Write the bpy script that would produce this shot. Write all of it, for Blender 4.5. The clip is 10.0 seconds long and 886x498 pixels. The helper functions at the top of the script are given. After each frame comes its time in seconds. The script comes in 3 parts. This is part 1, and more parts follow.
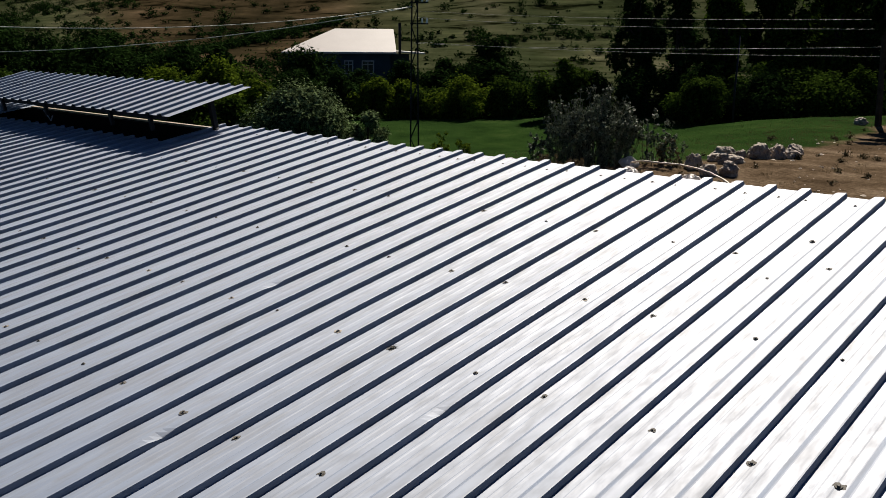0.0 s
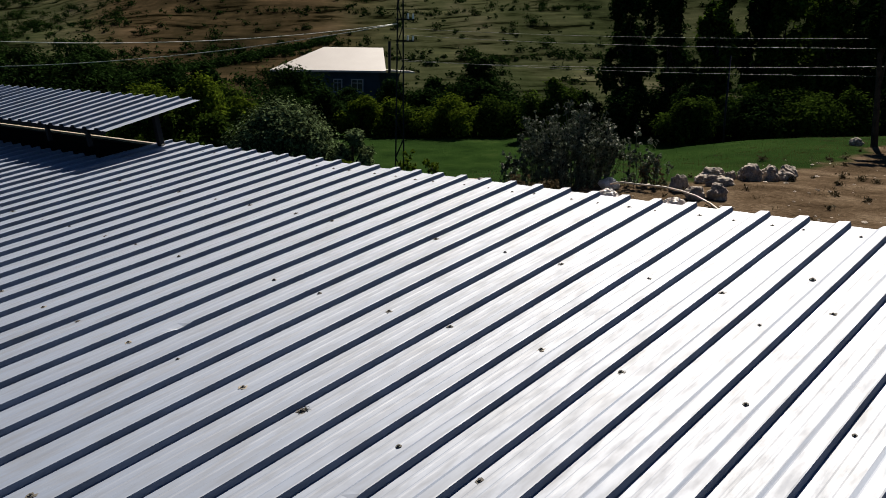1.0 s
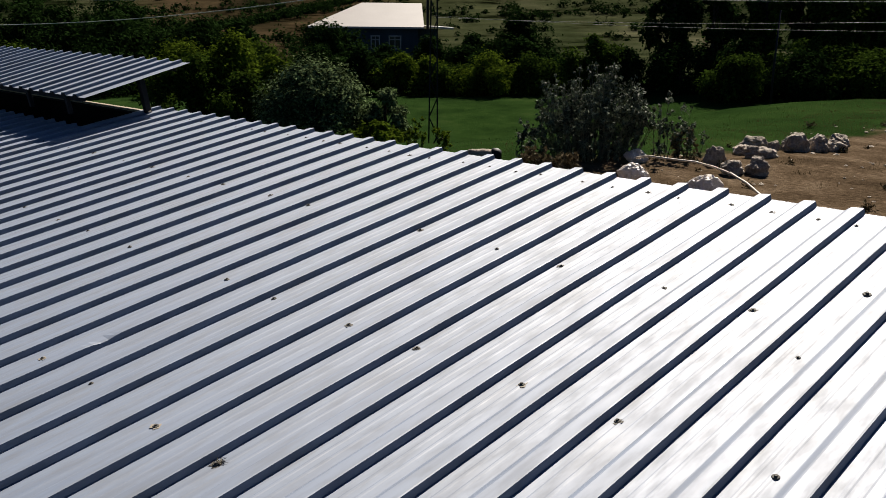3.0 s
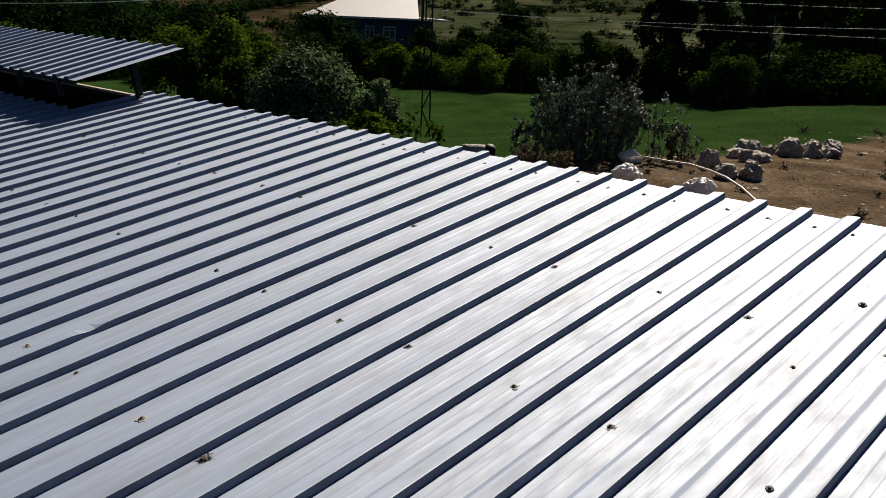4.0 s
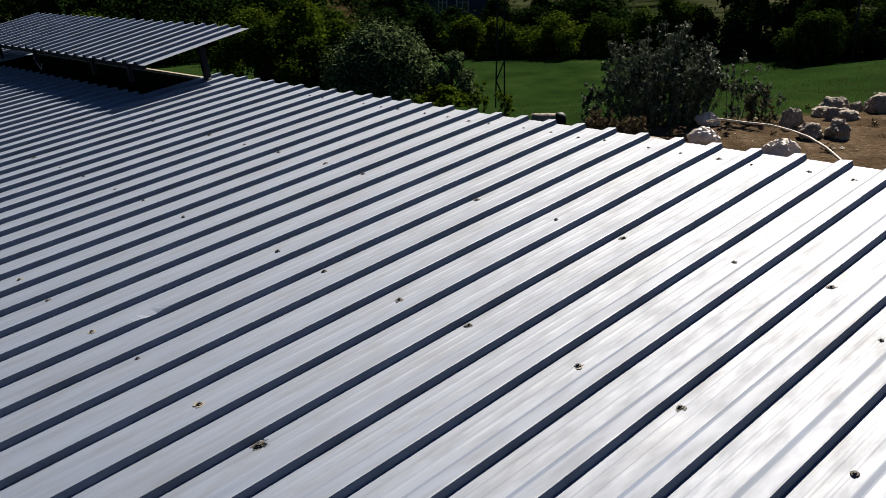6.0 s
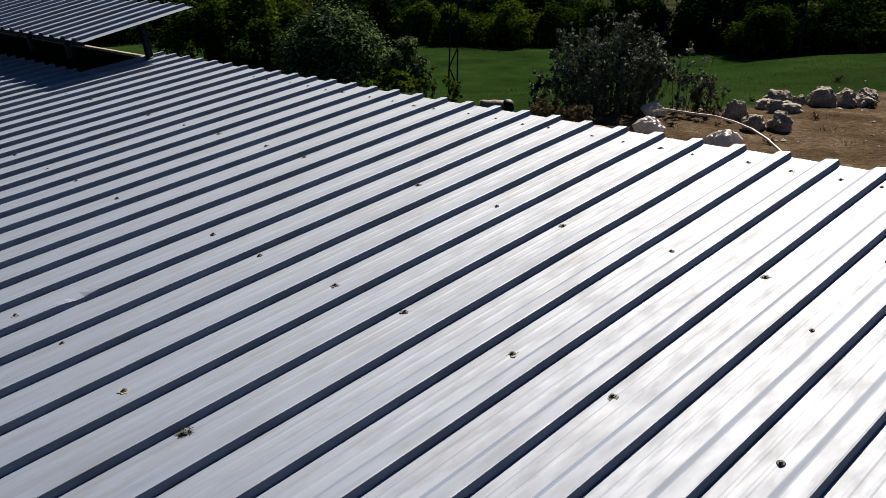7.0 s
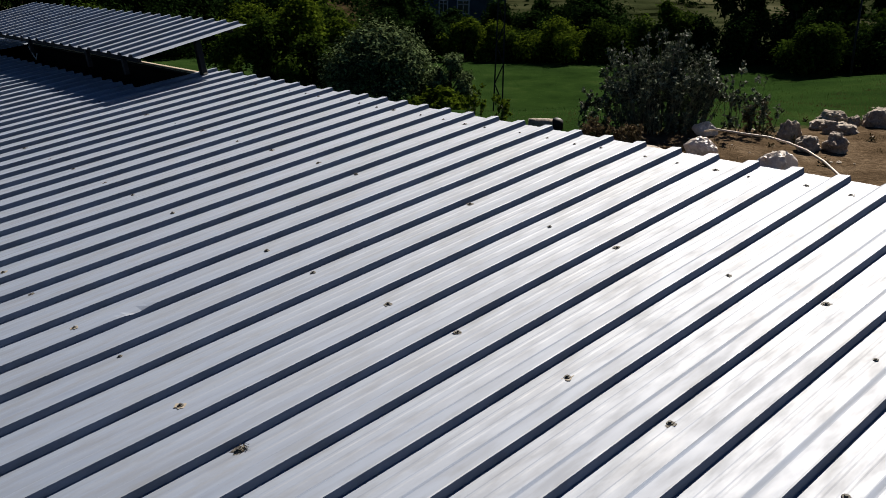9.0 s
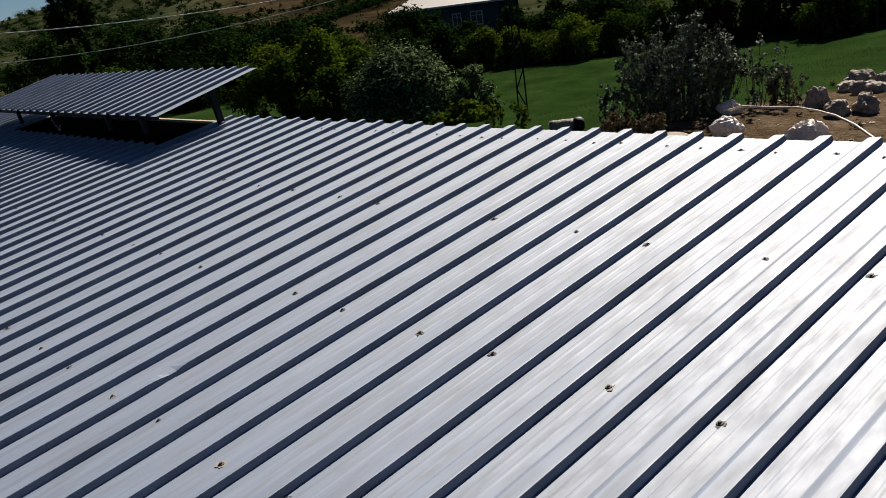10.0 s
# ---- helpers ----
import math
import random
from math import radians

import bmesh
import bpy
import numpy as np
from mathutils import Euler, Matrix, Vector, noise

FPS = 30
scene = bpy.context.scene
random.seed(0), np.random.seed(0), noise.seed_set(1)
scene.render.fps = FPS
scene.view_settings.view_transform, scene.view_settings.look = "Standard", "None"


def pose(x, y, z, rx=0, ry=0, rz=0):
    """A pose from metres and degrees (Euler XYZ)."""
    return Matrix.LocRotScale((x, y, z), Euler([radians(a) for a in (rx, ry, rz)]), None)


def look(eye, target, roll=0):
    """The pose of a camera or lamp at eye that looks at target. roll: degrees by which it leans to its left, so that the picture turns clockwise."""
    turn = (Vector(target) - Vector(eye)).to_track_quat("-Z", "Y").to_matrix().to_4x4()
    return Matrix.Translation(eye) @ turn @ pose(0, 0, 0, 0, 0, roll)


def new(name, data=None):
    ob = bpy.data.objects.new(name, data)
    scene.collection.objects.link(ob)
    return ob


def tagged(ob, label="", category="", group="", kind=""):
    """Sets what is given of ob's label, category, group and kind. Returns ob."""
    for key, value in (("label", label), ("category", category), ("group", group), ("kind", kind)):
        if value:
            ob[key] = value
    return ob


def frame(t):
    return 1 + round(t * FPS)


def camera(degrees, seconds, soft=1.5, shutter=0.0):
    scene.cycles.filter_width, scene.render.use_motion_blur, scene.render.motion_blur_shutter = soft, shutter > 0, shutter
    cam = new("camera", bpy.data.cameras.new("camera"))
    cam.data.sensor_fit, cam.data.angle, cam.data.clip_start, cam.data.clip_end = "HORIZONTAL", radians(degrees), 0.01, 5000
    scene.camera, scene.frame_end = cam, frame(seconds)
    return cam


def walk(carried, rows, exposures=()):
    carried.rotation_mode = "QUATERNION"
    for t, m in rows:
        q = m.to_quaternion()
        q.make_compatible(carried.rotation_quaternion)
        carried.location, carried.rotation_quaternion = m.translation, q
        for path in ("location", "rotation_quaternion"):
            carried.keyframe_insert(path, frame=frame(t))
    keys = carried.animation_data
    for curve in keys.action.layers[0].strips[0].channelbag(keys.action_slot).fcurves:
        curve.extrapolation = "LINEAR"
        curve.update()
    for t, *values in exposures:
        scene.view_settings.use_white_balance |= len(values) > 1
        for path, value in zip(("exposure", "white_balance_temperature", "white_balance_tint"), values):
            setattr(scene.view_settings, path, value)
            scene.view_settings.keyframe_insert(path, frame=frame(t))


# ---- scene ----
cam = camera(51.4, 10.0, soft=0.85)
PATH = [
    (0, (2.317, -4.299, 1.447), (1.020, -2.844, 1.001), 0.48),
    (0.5, (2.198, -3.870, 1.416), (0.884, -2.458, 0.891), -0.87),
    (1, (1.960, -3.443, 1.347), (0.669, -1.970, 0.942), 0.85),
    (1.5, (1.795, -3.168, 1.377), (0.490, -1.741, 0.865), -0.23),
    (2, (1.762, -2.823, 1.385), (0.342, -1.503, 0.897), 0.45),
    (2.5, (1.688, -2.614, 1.371), (0.296, -1.266, 0.878), 0.09),
    (3.8, (1.554, -2.552, 1.380), (0.262, -1.107, 0.888), 1.86),
    (4, (1.555, -2.551, 1.381), (0.235, -1.138, 0.871), 2.49),
    (4.5, (1.538, -2.568, 1.376), (0.208, -1.167, 0.856), 3.48),
    (5, (1.527, -2.606, 1.370), (0.182, -1.217, 0.860), 3.20),
    (5.2, (1.527, -2.607, 1.370), (0.142, -1.266, 0.839), 2.87),
    (6.3, (1.514, -2.330, 1.352), (0.097, -1.041, 0.778), -1.38),
    (6.5, (1.512, -2.328, 1.351), (0.124, -1.007, 0.777), -1.23),
    (7, (1.523, -2.303, 1.335), (0.170, -0.956, 0.738), 1.10),
    (7.5, (1.486, -2.330, 1.316), (0.150, -0.958, 0.739), 3.13),
    (8, (1.505, -2.318, 1.334), (0.136, -0.985, 0.743), 2.87),
    (8.5, (1.501, -2.323, 1.331), (0.117, -0.993, 0.768), 2.00),
    (9, (1.481, -2.334, 1.353), (0.059, -1.047, 0.786), 1.19),
    (9.5, (1.493, -2.254, 1.341), (0.031, -0.997, 0.807), -2.43),
    (10, (1.477, -2.203, 1.362), (-0.016, -0.984, 0.828), -7.18),
]
walk(cam, [(t, look(eye, target, roll)) for t, eye, target, roll in PATH])

# ---- light ----
SUN_AZ, SUN_EL = 22.0, 42.0          # degrees from +y towards -x, and above the horizon
az, el = radians(SUN_AZ), radians(SUN_EL)
sun_way = Vector((-math.sin(az) * math.cos(el), math.cos(az) * math.cos(el), math.sin(el)))
world = bpy.data.worlds.new("world")
scene.world = world
world.use_nodes = True
wn = world.node_tree
sky = wn.nodes.new("ShaderNodeTexSky")
sky.sky_type, sky.sun_disc = "NISHITA", False
sky.sun_elevation, sky.sun_rotation = el, -az
sky.altitude, sky.air_density, sky.dust_density, sky.ozone_density = 1500.0, 1.0, 0.0, 10.0
wn.nodes["Background"].inputs["Strength"].default_value = 0.021
wn.links.new(sky.outputs["Color"], wn.nodes["Background"].inputs["Color"])
lamp = bpy.data.lights.new("sun", "SUN")
lamp.energy, lamp.angle, lamp.color = 5.0, radians(0.55), (1.0, 0.920, 0.818)
sun = new("sun", lamp)
sun.matrix_world = look((0, 0, 60), Vector((0, 0, 60)) - sun_way)
scene.view_settings.exposure = 1.16


# ---- materials ----
def material(name, base, rough=0.6, metal=0.0, spread=None, scale=8.0, fine=60.0, bump=0.2, coords="Object",
             stretch=(1, 1, 1), island=0.0, trans=0.0, spec=0.5, depth=0.02):
    """Colour varied at two scales between base and spread, with a fine bump."""
    m = bpy.data.materials.new(name)
    m.use_nodes = True
    nt, b = m.node_tree, m.node_tree.nodes["Principled BSDF"]
    add, link = nt.nodes.new, nt.links.new
    spread = spread or tuple(0.7 * c for c in base)
    tc, mp = add("ShaderNodeTexCoord"), add("ShaderNodeMapping")
    mp.inputs["Scale"].default_value = stretch
    link(tc.outputs[coords], mp.inputs["Vector"])
    big, small = add("ShaderNodeTexNoise"), add("ShaderNodeTexNoise")
    big.inputs["Scale"].default_value, big.inputs["Detail"].default_value = scale, 5
    small.inputs["Scale"].default_value, small.inputs["Detail"].default_value = fine, 3
    link(mp.outputs["Vector"], big.inputs["Vector"])
    link(mp.outputs["Vector"], small.inputs["Vector"])
    mixf = add("ShaderNodeMix")
    mixf.inputs["Factor"].default_value = 0.4
    link(big.outputs["Fac"], mixf.inputs["A"])
    link(small.outputs["Fac"], mixf.inputs["B"])
    ramp = add("ShaderNodeValToRGB")
    ramp.color_ramp.elements[0].position, ramp.color_ramp.elements[1].position = 0.36, 0.64
    ramp.color_ramp.elements[0].color, ramp.color_ramp.elements[1].color = (*spread, 1), (*base, 1)
    link(mixf.outputs["Result"], ramp.inputs["Fac"])
    colour = ramp.outputs["Color"]
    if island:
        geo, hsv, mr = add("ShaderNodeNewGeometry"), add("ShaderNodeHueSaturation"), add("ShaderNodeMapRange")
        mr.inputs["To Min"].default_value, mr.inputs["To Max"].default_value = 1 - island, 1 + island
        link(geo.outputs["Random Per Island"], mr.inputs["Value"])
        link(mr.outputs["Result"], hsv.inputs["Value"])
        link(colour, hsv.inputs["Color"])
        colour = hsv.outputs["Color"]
    link(colour, b.inputs["Base Color"])
    b.inputs["Roughness"].default_value, b.inputs["Metallic"].default_value = rough, metal
    b.inputs["Specular IOR Level"].default_value = spec
    if bump:
        bp = add("ShaderNodeBump")
        bp.inputs["Strength"].default_value, bp.inputs["Distance"].default_value = bump, depth
        link(mixf.outputs["Result"], bp.inputs["Height"])
        link(bp.outputs["Normal"], b.inputs["Normal"])
    if trans:
        tr, mx = add("ShaderNodeBsdfTranslucent"), add("ShaderNodeMixShader")
        link(colour, tr.inputs["Color"])
        mx.inputs["Fac"].default_value = trans
        link(b.outputs["BSDF"], mx.inputs[1])
        link(tr.outputs["BSDF"], mx.inputs[2])
        link(mx.outputs["Shader"], nt.nodes["Material Output"].inputs["Surface"])
    return m


def sheet_metal():
    """Weathered white-grey coated sheet: streaks along the ribs, grey dirt patches, dull gloss."""
    m = bpy.data.materials.new("sheet_metal")
    m.use_nodes = True
    nt, b = m.node_tree, m.node_tree.nodes["Principled BSDF"]
    add, link = nt.nodes.new, nt.links.new
    tc, mp, mp2 = add("ShaderNodeTexCoord"), add("ShaderNodeMapping"), add("ShaderNodeMapping")
    mp.inputs["Scale"].default_value = (14, 1.1, 14)
    mp2.inputs["Scale"].default_value = (1.0, 0.45, 1.0)
    link(tc.outputs["Object"], mp.inputs["Vector"])
    link(tc.outputs["Object"], mp2.inputs["Vector"])
    streak, patch, fine = (add("ShaderNodeTexNoise") for _ in range(3))
    for n, s, d in ((streak, 1.6, 2), (patch, 4.5, 5), (fine, 140, 3)):
        n.inputs["Scale"].default_value, n.inputs["Detail"].default_value = s, d
    link(mp.outputs["Vector"], streak.inputs["Vector"])
    link(mp2.outputs["Vector"], patch.inputs["Vector"])
    link(tc.outputs["Object"], fine.inputs["Vector"])
    r1, r2 = add("ShaderNodeValToRGB"), add("ShaderNodeValToRGB")
    r1.color_ramp.elements[0].position, r1.color_ramp.elements[0].color = 0.35, (0.066, 0.094, 0.150, 1)
    r1.color_ramp.elements[1].position, r1.color_ramp.elements[1].color = 0.62, (0.089, 0.123, 0.188, 1)
    r2.color_ramp.elements[0].position, r2.color_ramp.elements[0].color = 0.30, (0.76, 0.745, 0.73, 1)
    r2.color_ramp.elements[1].position, r2.color_ramp.elements[1].color = 0.50, (1, 1, 1, 1)
    link(streak.outputs["Fac"], r1.inputs["Fac"])
    link(patch.outputs["Fac"], r2.inputs["Fac"])
    mul = add("ShaderNodeMix")
    mul.data_type, mul.blend_type = "RGBA", "MULTIPLY"
    mul.inputs["Factor"].default_value = 0.8
    link(r1.outputs["Color"], mul.inputs["A"])
    link(r2.outputs["Color"], mul.inputs["B"])
    mottle, r3, mul3 = add("ShaderNodeTexNoise"), add("ShaderNodeValToRGB"), add("ShaderNodeMix")
    mottle.inputs["Scale"].default_value, mottle.inputs["Detail"].default_value, mottle.inputs["Roughness"].default_value = 10.0, 5, 0.58
    mp3 = add("ShaderNodeMapping")
    mp3.inputs["Scale"].default_value = (2.0, 0.5, 1.0)
    link(tc.outputs["Object"], mp3.inputs["Vector"])
    link(mp3.outputs["Vector"], mottle.inputs["Vector"])
    r3.color_ramp.elements[0].position, r3.color_ramp.elements[0].color = 0.36, (0.80, 0.77, 0.74, 1)
    r3.color_ramp.elements[1].position, r3.color_ramp.elements[1].color = 0.54, (1.04, 1.03, 1.02, 1)
    link(mottle.outputs["Fac"], r3.inputs["Fac"])
    mul3.data_type, mul3.blend_type = "RGBA", "MULTIPLY"
    mul3.inputs["Factor"].default_value = 0.8
    link(mul.outputs["Result"], mul3.inputs["A"])
    link(r3.outputs["Color"], mul3.inputs["B"])
    link(mul3.outputs["Result"], b.inputs["Base Color"])
    b.inputs["Metallic"].default_value = 0.03
    b.inputs["Specular IOR Level"].default_value = 1.0
    b.inputs["IOR"].default_value = 1.75
    mr = add("ShaderNodeMapRange")
    mr.inputs["To Min"].default_value, mr.inputs["To Max"].default_value = 0.86, 0.56
    link(mottle.outputs["Fac"], mr.inputs["Value"])
    link(mr.outputs["Result"], b.inputs["Roughness"])
    bp = add("ShaderNodeBump")
    bp.inputs["Strength"].default_value, bp.inputs["Distance"].default_value = 0.12, 0.004
    mh = add("ShaderNodeMath")
    mh.operation = "MULTIPLY_ADD"
    mh.inputs[1].default_value = 0.15
    link(fine.outputs["Fac"], mh.inputs[0])
    link(patch.outputs["Fac"], mh.inputs[2])
    link(mh.outputs["Value"], bp.inputs["Height"])
    link(bp.outputs["Normal"], b.inputs["Normal"])
    return m


SHEET = sheet_metal()
STEEL = material("dark_painted_steel", (0.014, 0.014, 0.016), 0.6, 0.0, scale=6, bump=0.1, spec=0.15)
SCREW = material("weathered_screw", (0.06, 0.055, 0.05), 0.75, 0.2, (0.02, 0.018, 0.015), 90, 400, 0.1)
WASHER = material("grimy_washer", (0.10, 0.09, 0.075), 0.85, 0.0, (0.03, 0.026, 0.02), 60, 300, 0.3, depth=0.003)
RUST = material("rust_stain", (0.20, 0.16, 0.11), 0.85, 0.0, (0.24, 0.22, 0.19), 60, 200, 0.1)
PUTTY = material("dry_tuft", (0.22, 0.19, 0.14), 0.9, 0.0, (0.04, 0.035, 0.03), 40, 200, 0.4)
STONE = material("pale_limestone", (0.35, 0.29, 0.225), 0.9, 0.0, (0.13, 0.10, 0.075), 5, 45, 0.7, depth=0.03)
SACK = material("white_sack", (0.78, 0.72, 0.66), 0.5, 0.0, (0.52, 0.45, 0.39), 5, 60, 0.25, depth=0.006, trans=0.22)
HOSE = material("pale_hose", (0.45, 0.37, 0.28), 0.5, 0.0, (0.32, 0.26, 0.19), 12, 80, 0.1)
BARK = material("bark", (0.055, 0.044, 0.034), 0.95, 0.0, (0.02, 0.016, 0.013), 6, 60, 0.8, spec=0.0)
STEM = material("dry_stem", (0.13, 0.13, 0.08), 0.9, 0.0, (0.07, 0.07, 0.04), 20, 90, 0.3)
# no gloss here: pale leaves among near-black ones paint the sun's glints
LEAF_PEAR = material("dark_leaf_painted_glints", (0.125, 0.170, 0.075), 0.5, 0.0, (0.006, 0.012, 0.003), 2.5, 11, 0, island=0.85, trans=0.06, spec=0.0)
LEAF_DARK = material("dark_leaf", (0.015, 0.032, 0.007), 0.7, 0.0, (0.005, 0.011, 0.003), 0.7, 4, 0, island=0.5, trans=0.12, spec=0.0)
LEAF_GREEN = material("green_leaf", (0.042, 0.072, 0.009), 0.7, 0.0, (0.012, 0.022, 0.004), 0.7, 4, 0, island=0.5, trans=0.22, spec=0.0)
LEAF_YELLOW = material("yellow_green_leaf", (0.070, 0.105, 0.009), 0.7, 0.0, (0.030, 0.046, 0.005), 0.8, 4, 0, island=0.5, trans=0.28, spec=0.0)
LEAF_GREY = material("grey_green_leaf", (0.125, 0.148, 0.098), 0.6, 0.0, (0.022, 0.030, 0.018), 5, 20, 0, island=0.75, trans=0.10, spec=0.03)
THISTLE = material("pale_thistle_head", (0.24, 0.24, 0.20), 0.8, 0.0, (0.12, 0.12, 0.09), 12, 60, 0, island=0.4, trans=0.2, spec=0.0)
GRASS = material("grass_blades", (0.021, 0.042, 0.0098), 0.6, 0.0, (0.0126, 0.0252, 0.0063), 1, 8, 0, island=0.4, trans=0.2, spec=0.02)
STRAW = material("straw", (0.112, 0.0805, 0.042), 0.8, 0.0, (0.07, 0.056, 0.0315), 2, 12, 0, island=0.4, trans=0.15, spec=0.02)
WEED = material("withered_weed", (0.075, 0.06, 0.03), 0.8, 0.0, (0.035, 0.03, 0.015), 3, 12, 0, island=0.5, trans=0.1, spec=0.02)
PLASTER = material("blue_grey_plaster", (0.036, 0.056, 0.070), 0.9, 0.0, (0.022, 0.034, 0.044), 0.9, 12, 0.2, spec=0.05)
HOUSE_ROOF = material("pale_metal_roofing", (0.36, 0.325, 0.295), 0.6, 0.0, (0.32, 0.288, 0.26), 0.6, 9, 0.1)
PAINT = material("white_window_paint", (0.30, 0.30, 0.30), 0.5, 0.0, (0.25, 0.25, 0.25), 4, 40, 0.05)
GLASS = material("dark_window_glass", (0.02, 0.025, 0.03), 0.12, 0.0, (0.015, 0.02, 0.025), 1, 9, 0)
# near-black base puts the deep shade inside the shed into the wall colour
CONCRETE = material("shade_dark_mud_wall", (0.018, 0.016, 0.014), 0.95, 0.0, (0.010, 0.009, 0.008), 1.5, 30, 0.4, spec=0.0)
CABLE = material("bare_wire", (0.5, 0.49, 0.46), 0.6, 0.0, (0.35, 0.35, 0.36), 3, 30, 0)
CERAMIC = material("white_insulator", (0.75, 0.74, 0.72), 0.3, 0.0, (0.6, 0.6, 0.58), 9, 60, 0)


def ground_material():
    """Dry earth and pebbles near the sheds, meadow below, thin dry pasture with scrub on the hillside."""
    m = bpy.data.materials.new("earth_and_meadow")
    m.use_nodes = True
    nt, b = m.node_tree, m.node_tree.nodes["Principled BSDF"]
    add, link = nt.nodes.new, nt.links.new
    tc = add("ShaderNodeTexCoord")

    def noise_ramp(scale, detail, stops, stretch=(1, 1, 1), slope=0):
        mp, n, r = add("ShaderNodeMapping"), add("ShaderNodeTexNoise"), add("ShaderNodeValToRGB")
        mp.inputs["Scale"].default_value = stretch
        if slope:                                     # gullies run down the hillside, banks along it
            mp.vector_type = "TEXTURE"
            mp.inputs["Rotation"].default_value, mp.inputs["Scale"].default_value = (0, 0, radians(slope)), (1, 5 if slope > 0 else 2.2, 1)
        n.inputs["Scale"].default_value, n.inputs["Detail"].default_value = scale, detail
        n.inputs["Roughness"].default_value = 0.65
        link(tc.outputs["Object"], mp.inputs["Vector"])
        link(mp.outputs["Vector"], n.inputs["Vector"])
        link(n.outputs["Fac"], r.inputs["Fac"])
        while len(r.color_ramp.elements) < len(stops):
            r.color_ramp.elements.new(0.5)
        for e, (p, c) in zip(r.color_ramp.elements, stops):
            e.position, e.color = p, (*c, 1)
        return n, r.outputs["Color"]

    def mixed(fac, a, c, mode="MIX"):
        mx = add("ShaderNodeMix")
        mx.data_type, mx.blend_type = "RGBA", mode
        link(fac, mx.inputs["Factor"])
        link(a, mx.inputs["A"])
        link(c, mx.inputs["B"])
        return mx.outputs["Result"]

    n1, earth = noise_ramp(1.3, 8, ((0.3, (0.030, 0.021, 0.013)), (0.5, (0.072, 0.051, 0.032)), (0.7, (0.130, 0.097, 0.066))))
    n2, pebble = noise_ramp(22, 4, ((0.35, (0.6, 0.58, 0.55)), (0.55, (1, 1, 1)), (0.68, (1.35, 1.33, 1.3))))
    mul = add("ShaderNodeMix")
    mul.data_type, mul.blend_type = "RGBA", "MULTIPLY"
    mul.inputs["Factor"].default_value = 0.9
    link(earth, mul.inputs["A"])
    link(pebble, mul.inputs["B"])
    n3, meadow = noise_ramp(0.5, 8, ((0.3, (0.00746, 0.017, 0.00426)), (0.55, (0.0139, 0.0293, 0.00693)), (0.75, (0.0266, 0.0426, 0.0117))))
    n4, pasture = noise_ramp(0.03, 10, ((0.34, (0.005, 0.007, 0.003)), (0.45, (0.020, 0.025, 0.011)), (0.56, (0.035, 0.038, 0.019)), (0.66, (0.052, 0.050, 0.030))), (1, 1, 1), 45)
    n6, dry_slope = noise_ramp(0.035, 10, ((0.34, (0.008, 0.007, 0.004)), (0.46, (0.022, 0.017, 0.009)), (0.58, (0.046, 0.032, 0.018)), (0.68, (0.072, 0.051, 0.031))), (1, 1, 1), 45)
    n5, scrub = noise_ramp(0.17, 10, ((0.37, (0.10, 0.12, 0.09)), (0.45, (0.75, 0.77, 0.72)), (0.55, (1.0, 1.0, 1.0)), (0.66, (1.5, 1.46, 1.38))), (1, 1, 1), -40)
    mul2 = add("ShaderNodeMix")
    mul2.data_type, mul2.blend_type = "RGBA", "MULTIPLY"
    mul2.inputs["Factor"].default_value = 1.0
    a3 = add("ShaderNodeAttribute")
    a3.attribute_name = "dry"
    hill_mix = add("ShaderNodeMix")
    hill_mix.data_type = "RGBA"
    link(a3.outputs["Fac"], hill_mix.inputs["Factor"])
    link(pasture, hill_mix.inputs["A"])
    link(dry_slope, hill_mix.inputs["B"])
    link(hill_mix.outputs["Result"], mul2.inputs["A"])
    link(scrub, mul2.inputs["B"])
    a1, a2 = add("ShaderNodeAttribute"), add("ShaderNodeAttribute")
    a1.attribute_name, a2.attribute_name = "soil", "hill"

    def edge(attr, noise_node, amount):
        ma = add("ShaderNodeMath")
        ma.operation = "MULTIPLY_ADD"
        ma.inputs[1].default_value = amount
        link(noise_node.outputs["Fac"], ma.inputs[0])
        link(attr.outputs["Fac"], ma.inputs[2])
        mr = add("ShaderNodeMapRange")
        mr.inputs["From Min"].default_value, mr.inputs["From Max"].default_value = 0.40 + amount / 2, 0.60 + amount / 2
        link(ma.outputs["Value"], mr.inputs["Value"])
        return mr.outputs["Result"]

    col = mixed(edge(a1, n1, 0.7), meadow, mul.outputs["Result"])
    col = mixed(edge(a2, n3, 0.5), col, mul2.outputs["Result"])
    link(col, b.inputs["Base Color"])
    b.inputs["Roughness"].default_value = 0.95
    b.inputs["Specular IOR Level"].default_value = 0.0
    bp = add("ShaderNodeBump")
    bp.inputs["Strength"].default_value, bp.inputs["Distance"].default_value = 0.6, 0.05
    link(n2.outputs["Fac"], bp.inputs["Height"])
    link(bp.outputs["Normal"], b.inputs["Normal"])
    return m


EARTH = ground_material()


# ---- mesh helpers ----
def finish(name, bm, mat, parent=None, label="", smooth=False):
    me = bpy.data.meshes.new(name)
    bm.to_mesh(me)
    bm.free()
    me.materials.append(mat)
    if smooth:
        me.polygons.foreach_set("use_smooth", [True] * len(me.polygons))
    ob = new(name, me)
    if parent:
        ob.parent = parent
    if label:
        tagged(ob, label)
    return ob


def part(name, bm, mat, parent, label="", smooth=False):
    return finish(name, bm, mat, parent, label, smooth)


